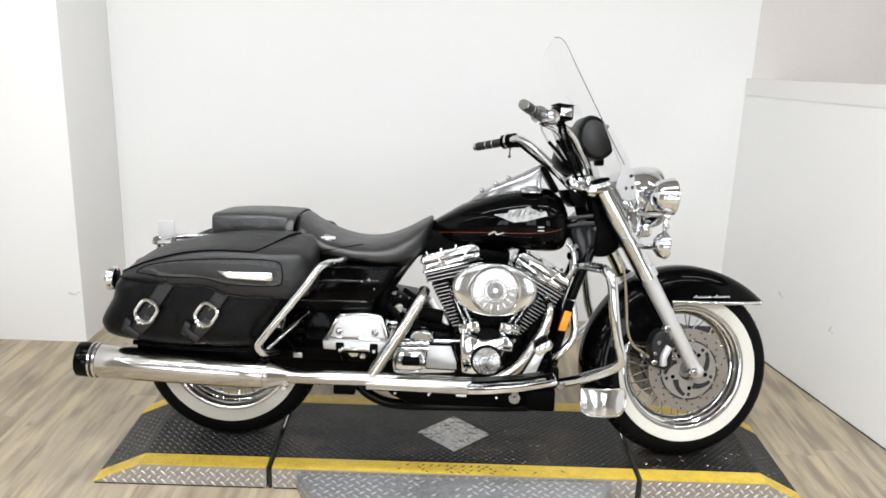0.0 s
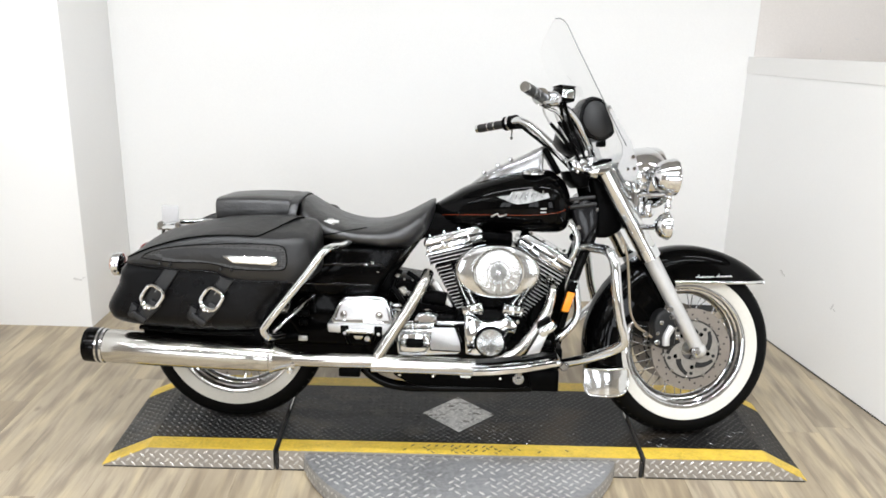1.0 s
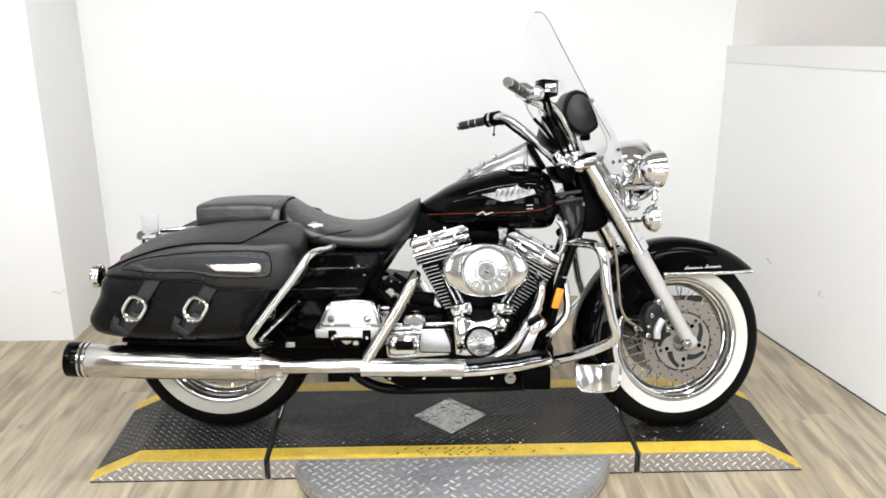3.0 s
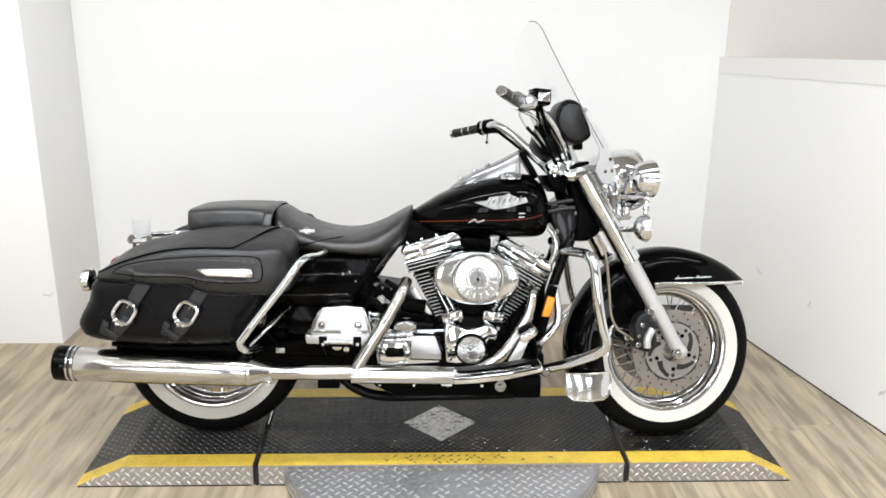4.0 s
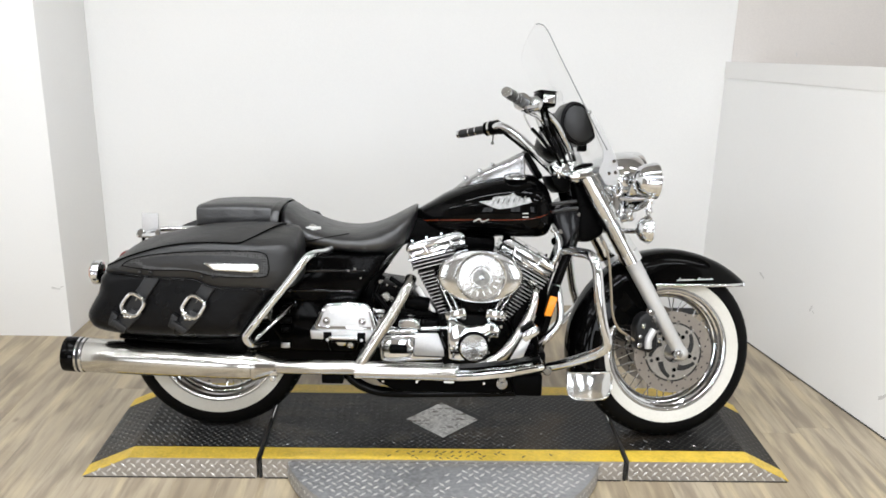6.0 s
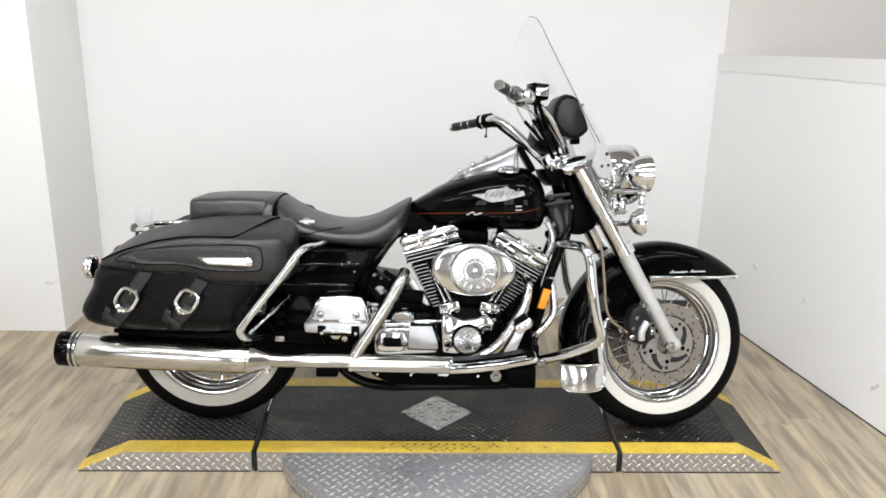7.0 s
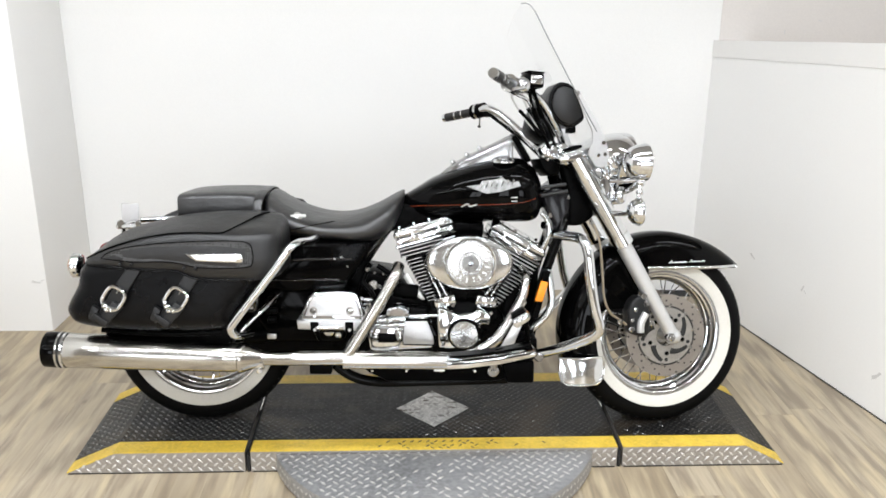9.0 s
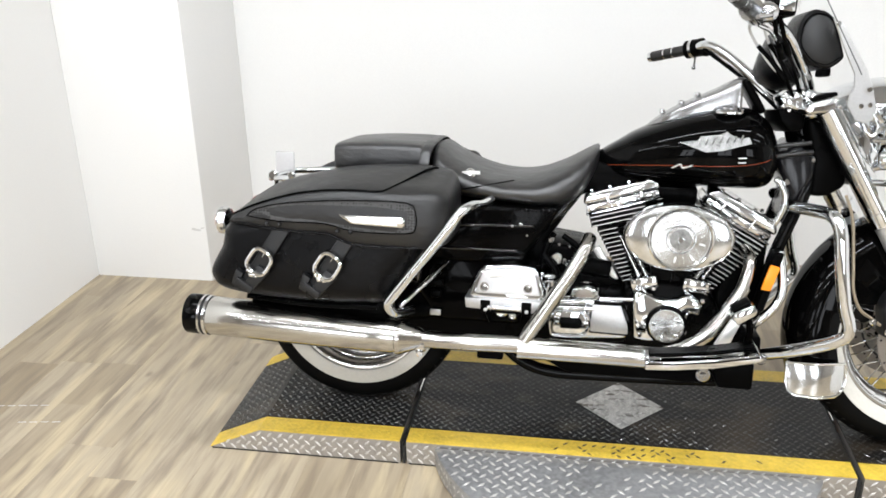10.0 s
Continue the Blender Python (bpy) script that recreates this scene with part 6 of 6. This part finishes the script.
add("cover_slot", prism([(-0.186, 0.353), (-0.134, 0.354), (-0.126, 0.346), (-0.126, 0.328), (-0.134, 0.321), (-0.186, 0.320)], -0.1925, -0.186, 0.003, 2), ENGINE, gear)
for x, z in ((-0.196, 0.337), (-0.115, 0.337)):
    add("bolt", disk(x, -0.190, z, 0.0065, -0.006, "y", 10), CHROME, gear)
for k in range(2):
    z = 0.398 - 0.018 * k
    add("cover_rib", tube([(-0.205, -0.182, z - 0.004), (-0.15, -0.19, z), (-0.098, -0.182, z)], 0.0075, 10, 5), CHROME, gear)
add("dipstick", merge(disk(-0.122, -0.145, 0.438, 0.020, 0.010, "z", 18, 0.004), body_loft([(-0.166, -0.145, 0.020, 0.400, 0.425), (-0.156, -0.150, 0.036, 0.398, 0.438), (-0.122, -0.152, 0.042, 0.398, 0.446), (-0.090, -0.150, 0.036, 0.398, 0.438), (-0.080, -0.145, 0.020, 0.400, 0.425)], 26, 3.2)), CHROME, gear)
add("dipstick_inlay", prism([(-0.150, 0.420), (-0.140, 0.434), (-0.120, 0.437), (-0.103, 0.430), (-0.100, 0.414), (-0.145, 0.411)], -0.1955, -0.185, 0.003, 2), DISC, gear, "dark flat on the filler housing")
add("oil_fitting", merge(ball(-0.220, -0.175, 0.464, 0.022, 0.02, 0.010, 16), disk(-0.220, -0.175, 0.444, 0.019, 0.010, "z", 18, 0.003), disk(-0.216, -0.175, 0.434, 0.013, 0.012, "z", 14, 0.002), ball(-0.240, -0.18, 0.468, 0.007, 0.007, 0.007, 10)), CHROME, gear, "stacked chrome oil line fitting")
add("oil_line", tube([(-0.222, -0.19, 0.436), (-0.228, -0.20, 0.415), (-0.216, -0.205, 0.400), (-0.200, -0.20, 0.405)], 0.0045, 8, 6), CHROME, gear)
add("top_rail", tube([(-0.20, -0.16, 0.401), (-0.10, -0.165, 0.404), (0.015, -0.16, 0.406)], 0.0055, 10, 4), CHROME, gear)
add("starter", tube([(-0.14, -0.11, 0.485), (-0.06, -0.10, 0.47)], 0.026, 16, 1, False), PLASTIC, gear)
add("starter_cap", disk(-0.205, -0.135, 0.505, 0.017, -0.018), POLISHED, gear)
wiring = [[(-0.20, -0.13, 0.655), (-0.245, -0.15, 0.595), (-0.28, -0.15, 0.53)], [(-0.215, -0.12, 0.57), (-0.235, -0.14, 0.53), (-0.25, -0.14, 0.46)], [(-0.22, -0.15, 0.66), (-0.275, -0.165, 0.60), (-0.33, -0.165, 0.54)],
          [(-0.24, -0.16, 0.52), (-0.20, -0.175, 0.47), (-0.215, -0.17, 0.43)], [(-0.19, -0.12, 0.565), (-0.15, -0.135, 0.54), (-0.12, -0.13, 0.50)]]
for pts in wiring:
    add("hose", tube(pts, 0.009, 10, 6), PLASTIC, None, "black rubber hose")
for x, y, z in ((-0.222, -0.16, 0.56), (-0.265, -0.172, 0.60), (-0.185, -0.15, 0.50), (-0.245, -0.165, 0.615)):
    add("hose_clip", disk(x, y, z, 0.008, -0.006), CHROME)
# pale plate added for the bright wall seen through beside the rear fins
add("wall_gap_plate", prism([(-0.107, 0.523), (-0.092, 0.538), (-0.040, 0.458), (-0.032, 0.443), (-0.056, 0.445)], -0.098, -0.080, 0.004, 2), SILVER, engine)
# chrome box cover behind the gearbox
cov = [(-0.430, 0.424), (-0.416, 0.462), (-0.405, 0.488), (-0.390, 0.499), (-0.315, 0.505), (-0.262, 0.501), (-0.248, 0.490), (-0.234, 0.455), (-0.224, 0.425), (-0.234, 0.412), (-0.424, 0.412)]


def slanted(bm, by=0.20):
    """Leans the outer face back towards the top."""
    for v in bm.verts:
        if v.co.y < -0.2:
            v.co.y += max(0.0, v.co.z - 0.412) * by
    return bm


cover = add("battery_cover", slanted(prism(cov, -0.262, -0.16, 0.010, 3)), CHROME, None, "chrome cover box with two bolts")
add("cover_face", slanted(prism([(-0.413, 0.427), (-0.403, 0.462), (-0.394, 0.484), (-0.384, 0.490), (-0.315, 0.496), (-0.266, 0.492), (-0.257, 0.484), (-0.246, 0.455), (-0.238, 0.427)], -0.267, -0.26, 0.004, 2)), BLADE, cover)
add("cover_flange", prism([(-0.440, 0.414), (-0.226, 0.412), (-0.224, 0.384), (-0.240, 0.380), (-0.436, 0.386)], -0.268, -0.18, 0.002, 2), BLADE, cover)
add("flange_bar", tube([(-0.378, -0.272, 0.392), (-0.290, -0.272, 0.391)], 0.0065, 10, 1, False), CHROME, cover)
for x in (-0.3835, -0.2735):
    slot = add("flange_slot", box(x - 0.0135, x + 0.0135, -0.2705, -0.25, 0.376, 0.410, 0.002), PLASTIC, cover)
    add("slot_bolt", disk(x + 0.001, -0.2705, 0.385, 0.0050, -0.004, "y", 10, 0.001), SATIN, slot)
add("flange_lip", box(-0.368, -0.288, -0.2702, -0.25, 0.376, 0.386, 0.002), PLASTIC, cover, "black rubber under the cover")
for x in (-0.388, -0.272):
    add("bolt_seat", slanted(disk(x, -0.2665, 0.4445, 0.0125, -0.0015, "y", 20, 0.0004)), DISC, cover)
    add("bolt", slanted(disk(x, -0.268, 0.4445, 0.0095, -0.005, "y", 20)), CHROME, cover)
add("cover_emblem", slanted(tube([(-0.375, -0.2675, 0.474), (-0.34, -0.268, 0.479), (-0.325, -0.268, 0.472), (-0.305, -0.268, 0.479), (-0.285, -0.2675, 0.473)], 0.006, 8, 5, True, 0.3)), SILVER, cover)
add("cover_stays", merge(tube([(-0.40, -0.2, 0.39), (-0.375, -0.2, 0.33)], 0.006, 8, 1, False), tube([(-0.28, -0.2, 0.39), (-0.30, -0.2, 0.34)], 0.006, 8, 1, False), tube([(-0.37, -0.21, 0.375), (-0.29, -0.21, 0.375)], 0.008, 8, 1, False)), PLASTIC, cover)
add("regulator_bolt", merge(disk(-0.345, -0.205, 0.365, 0.017, -0.014, "y", 18), disk(-0.315, -0.205, 0.352, 0.010, -0.012, "y", 14)), CHROME, cover)
add("frame_plate", box(-0.552, -0.522, -0.175, -0.168, 0.328, 0.345, 0.002), BLADE)
add("peg_mount", merge(disk(-0.535, -0.17, 0.46, 0.016, -0.03, "y", 14), box(-0.555, -0.515, -0.19, -0.17, 0.415, 0.435, 0.004), box(-0.548, -0.52, -0.19, -0.17, 0.385, 0.405, 0.004)), PLASTIC)

# ---- exhaust ----
ex = add("muffler", lathe([(0.0001, -1.155), (0.050, -1.155), (0.0535, -1.150), (0.0535, -1.02), (0.0518, -0.84), (0.0488, -0.69), (0.0465, -0.622), (0.0445, -0.617), (0.0445, -0.613), (0.0490, -0.610), (0.0490, -0.601), (0.0470, -0.598), (0.0265, -0.546), (0.0215, -0.54), (0.0001, -0.54)], 48, "x"), PIPE, None, "long chrome slip-on muffler")
AX = pose(0, -0.325, 0.286, 0, 2.3, 0)
ex.data.transform(AX)
tip = add("muffler_tip", lathe([(0.030, -1.204), (0.050, -1.2065), (0.0545, -1.205), (0.0555, -1.200), (0.0555, -1.19), (0.0555, -1.168), (0.054, -1.163), (0.030, -1.163)], 48, "x", None, True), GLOSS, ex, "black end cap with chrome band")
tip.data.transform(AX)
band = add("muffler_band", merge(lathe([(0.050, -1.164), (0.0560, -1.164), (0.0560, -1.158), (0.050, -1.158)], 48, "x", None, True), lathe([(0.05, -1.150), (0.0553, -1.150), (0.0553, -1.142), (0.05, -1.142)], 48, "x", None, True)), CHROME, ex)
band.data.transform(AX)
band2 = add("muffler_groove", lathe([(0.05, -1.1575), (0.0545, -1.1575), (0.0545, -1.1505), (0.05, -1.1505)], 48, "x", None, True), JOINT, ex)
band2.data.transform(AX)
ring_ob = add("muffler_rim", lathe([(0.047, -1.2055), (0.050, -1.208), (0.053, -1.2065), (0.050, -1.204)], 48, "x", None, True), CHROME, ex)
ring_ob.data.transform(AX)
core = add("muffler_core", lathe([(0.0001, -1.200), (0.03, -1.200), (0.033, -1.194), (0.030, -1.185)], 32, "x"), CHROME, ex)
core.data.transform(AX)
pipe = add("exhaust_pipe", tube([(-0.56, -0.325, 0.308), (-0.42, -0.318, 0.306), (-0.28, -0.30, 0.302), (-0.12, -0.285, 0.296), (0.05, -0.275, 0.290)], 0.0232, 20, 6), PIPE, None, "chrome exhaust pipe")
add("heat_shield", tube([(-0.29, -0.305, 0.292), (-0.12, -0.298, 0.290), (0.04, -0.288, 0.286)], 0.0245, 20, 6), PIPE, pipe)
add("rear_header", tube([(-0.118, -0.20, 0.580), (-0.135, -0.245, 0.545), (-0.20, -0.272, 0.435), (-0.262, -0.290, 0.335), (-0.285, -0.300, 0.298)], 0.0190, 20, 7), PIPE, None, "chrome rear header pipe")
add("rear_shield", tube([(-0.135, -0.255, 0.545), (-0.20, -0.280, 0.435), (-0.275, -0.300, 0.315)], 0.0205, 20, 7), PIPE, None, "chrome heat shield")
add("front_header", tube([(0.290, -0.11, 0.555), (0.300, -0.155, 0.53), (0.287, -0.185, 0.480), (0.258, -0.20, 0.425), (0.205, -0.21, 0.350), (0.150, -0.225, 0.305), (0.08, -0.25, 0.288)], 0.0165, 20, 7), PIPE, None, "chrome front header pipe")
add("front_shield", tube([(0.285, -0.195, 0.470), (0.255, -0.207, 0.418), (0.205, -0.218, 0.345), (0.145, -0.23, 0.302)], 0.0190, 20, 7), PIPE, None, "chrome heat shield")
add("pipe_clamp", merge(tube([(-0.560, -0.325, 0.296), (-0.535, -0.324, 0.2965)], 0.0235, 20, 1, False), disk(-0.548, -0.33, 0.272, 0.009, -0.014)), CHROME, pipe)

# ---- footboard and underside ----
fb = [(0.035, 0.290), (0.10, 0.294), (0.20, 0.307), (0.305, 0.331), (0.314, 0.340), (0.305, 0.351), (0.20, 0.330), (0.10, 0.317), (0.035, 0.312)]
foot = add("footboard", prism(fb, -0.385, -0.285, 0.003, 2), CHROME, None, "chrome footboard with black rubber pad")
add("board_groove", prism([(0.037, 0.3045), (0.10, 0.3090), (0.20, 0.3215), (0.304, 0.3435), (0.304, 0.3470), (0.20, 0.3255), (0.10, 0.3130), (0.037, 0.3085)], -0.3862, -0.380), ENGINE, foot, "dark line along the footboard edge")
add("rubber_pad", prism([(0.045, 0.313), (0.10, 0.317), (0.20, 0.330), (0.30, 0.351), (0.30, 0.357), (0.20, 0.336), (0.10, 0.323), (0.045, 0.319)], -0.340, -0.290, 0.0015, 1), PLASTIC, foot)
add("footboard_mount", merge(disk(0.185, -0.30, 0.262, 0.018, -0.016, "y", 20), disk(0.185, -0.316, 0.262, 0.008, -0.006, "y", 12), tube([(0.185, -0.31, 0.275), (0.19, -0.31, 0.31)], 0.012, 12, 1, False)), DULL, foot)
pedal = add("brake_pedal", prism([(0.238, 0.424), (0.240, 0.440), (0.281, 0.466), (0.296, 0.452), (0.292, 0.438), (0.252, 0.409)], -0.350, -0.285, 0.006, 2), CHROME, None, "chrome brake pedal with rubber pad")
add("pedal_pad", prism([(0.240, 0.439), (0.279, 0.464), (0.276, 0.471), (0.236, 0.446)], -0.344, -0.288, 0.003, 2), PLASTIC, pedal)
add("pedal_arm", tube([(0.28, -0.27, 0.44), (0.30, -0.25, 0.36), (0.28, -0.24, 0.29)], 0.009, 10, 5), PLASTIC, pedal)
add("pedal_box", prism([(0.262, 0.345), (0.282, 0.352), (0.332, 0.347), (0.334, 0.300), (0.25, 0.296)], -0.235, -0.14, 0.006, 2), PLASTIC, pedal)
add("pedal_bracket", prism([(0.213, 0.324), (0.250, 0.396), (0.281, 0.401), (0.253, 0.330)], -0.256, -0.242, 0.004, 2), SILVER, pedal, "flat bright pedal bracket")
add("oil_pan", prism([(-0.22, 0.255), (0.28, 0.255), (0.30, 0.19), (0.20, 0.165), (-0.16, 0.165), (-0.24, 0.205)], -0.13, 0.13, 0.015, 2), PLASTIC, None, "black underside and oil pan")
add("lower_bracket", prism([(0.22, 0.255), (0.33, 0.262), (0.33, 0.185), (0.24, 0.185)], -0.20, -0.09, 0.008, 2), PLASTIC)
add("rear_bracket", box(-0.42, -0.345, -0.145, -0.10, 0.196, 0.230, 0.006), PLASTIC, None, "black bracket under the gearbox")
add("side_stand_bracket", prism([(-0.36, 0.265), (-0.24, 0.265), (-0.25, 0.215), (-0.35, 0.225)], -0.14, 0.14, 0.008, 2), PLASTIC)
for x, y, z in ((-0.15, -0.13, 0.225), (-0.09, -0.13, 0.22), (-0.30, -0.142, 0.245)):
    add("drain_plug", disk(x, y, z, 0.012, -0.008, "y", 6), CHROME)
add("label_bar", box(0.0, 0.035, -0.133, -0.129, 0.205, 0.212), SILVER)

# chrome studs added at even steps to give the small highlights underneath
for k in range(7):
    add("underside_glint", disk(-0.21 + 0.058 * k, -0.119 - 0.006 * (k % 2), 0.205 + 0.018 * ((k * 3) % 2), 0.0065 + 0.002 * (k % 2), -0.012, "y", 8), POLISHED if k % 2 else CHROME)

# ---- floor planks ----
plank_bm = bmesh.new()
hw, hl = PW / 2 - 0.0001, PL / 2 - 0.0001
top = [plank_bm.verts.new(p) for p in ((-hw + 0.0004, -hl + 0.0004, 0), (hw - 0.0004, -hl + 0.0004, 0), (hw - 0.0004, hl - 0.0004, 0), (-hw + 0.0004, hl - 0.0004, 0))]
low = [plank_bm.verts.new(p) for p in ((-hw, -hl, -0.0006), (hw, -hl, -0.0006), (hw, hl, -0.0006), (-hw, hl, -0.0006))]
base = [plank_bm.verts.new((v.co.x, v.co.y, -0.0048)) for v in low]
plank_bm.faces.new(top)
for a, b in ((top, low), (low, base)):
    for i in range(4):
        plank_bm.faces.new((b[i], b[(i + 1) % 4], a[(i + 1) % 4], a[i]))
plank_mesh = finish(plank_bm, "plank", WOOD, 0)
rng = random.Random(4)
spots = []
for i in range(61):
    x = -4.55 + PW * (i + 0.5)
    y = 1.75 - rng.random() * PL
    if -2.4 < x < 2.3:
        low, high = -7.1, 1.75
    else:
        low, high = -7.1, (1.4 if x > 2 else -1.3)
    while y > low - PL / 2:
        y0, y1 = max(y - PL / 2, low), min(y + PL / 2, high)
        if y1 - y0 > 0.05:
            spots.append((x, y0, y1))
        y -= PL
# whole planks in the display bay are pieces of their own, the cut ones and the far floor one sheet
near = sorted((p for p in spots if p[2] - p[1] > PL - 0.001), key=lambda p: math.hypot(p[0], (p[1] + p[2]) / 2 + 0.6))[:240]
chosen = set(near)
for x, y0, y1 in near:
    ob = new("plank", plank_mesh)
    ob.parent = floor
    ob.location = (x, (y0 + y1) / 2, 0)
verts, faces = [], []
for x, y0, y1 in spots:
    if (x, y0, y1) in chosen:
        continue
    k = len(verts)
    for z in (0.0, -0.0048):
        verts += [(x - hw, y0 + 0.0001, z), (x + hw, y0 + 0.0001, z), (x + hw, y1 - 0.0001, z), (x - hw, y1 - 0.0001, z)]
    faces += [(k, k + 1, k + 2, k + 3), (k, k + 4, k + 5, k + 1), (k + 1, k + 5, k + 6, k + 2), (k + 2, k + 6, k + 7, k + 3), (k + 3, k + 7, k + 4, k)]
far_mesh = bpy.data.meshes.new("planks")
far_mesh.from_pydata(verts, [], faces)
far_mesh.materials.append(WOOD_FAR)
far = new("planks", far_mesh)
far.parent = floor
tagged(far, "further oak vinyl planks and cut ends", kind="stuff")
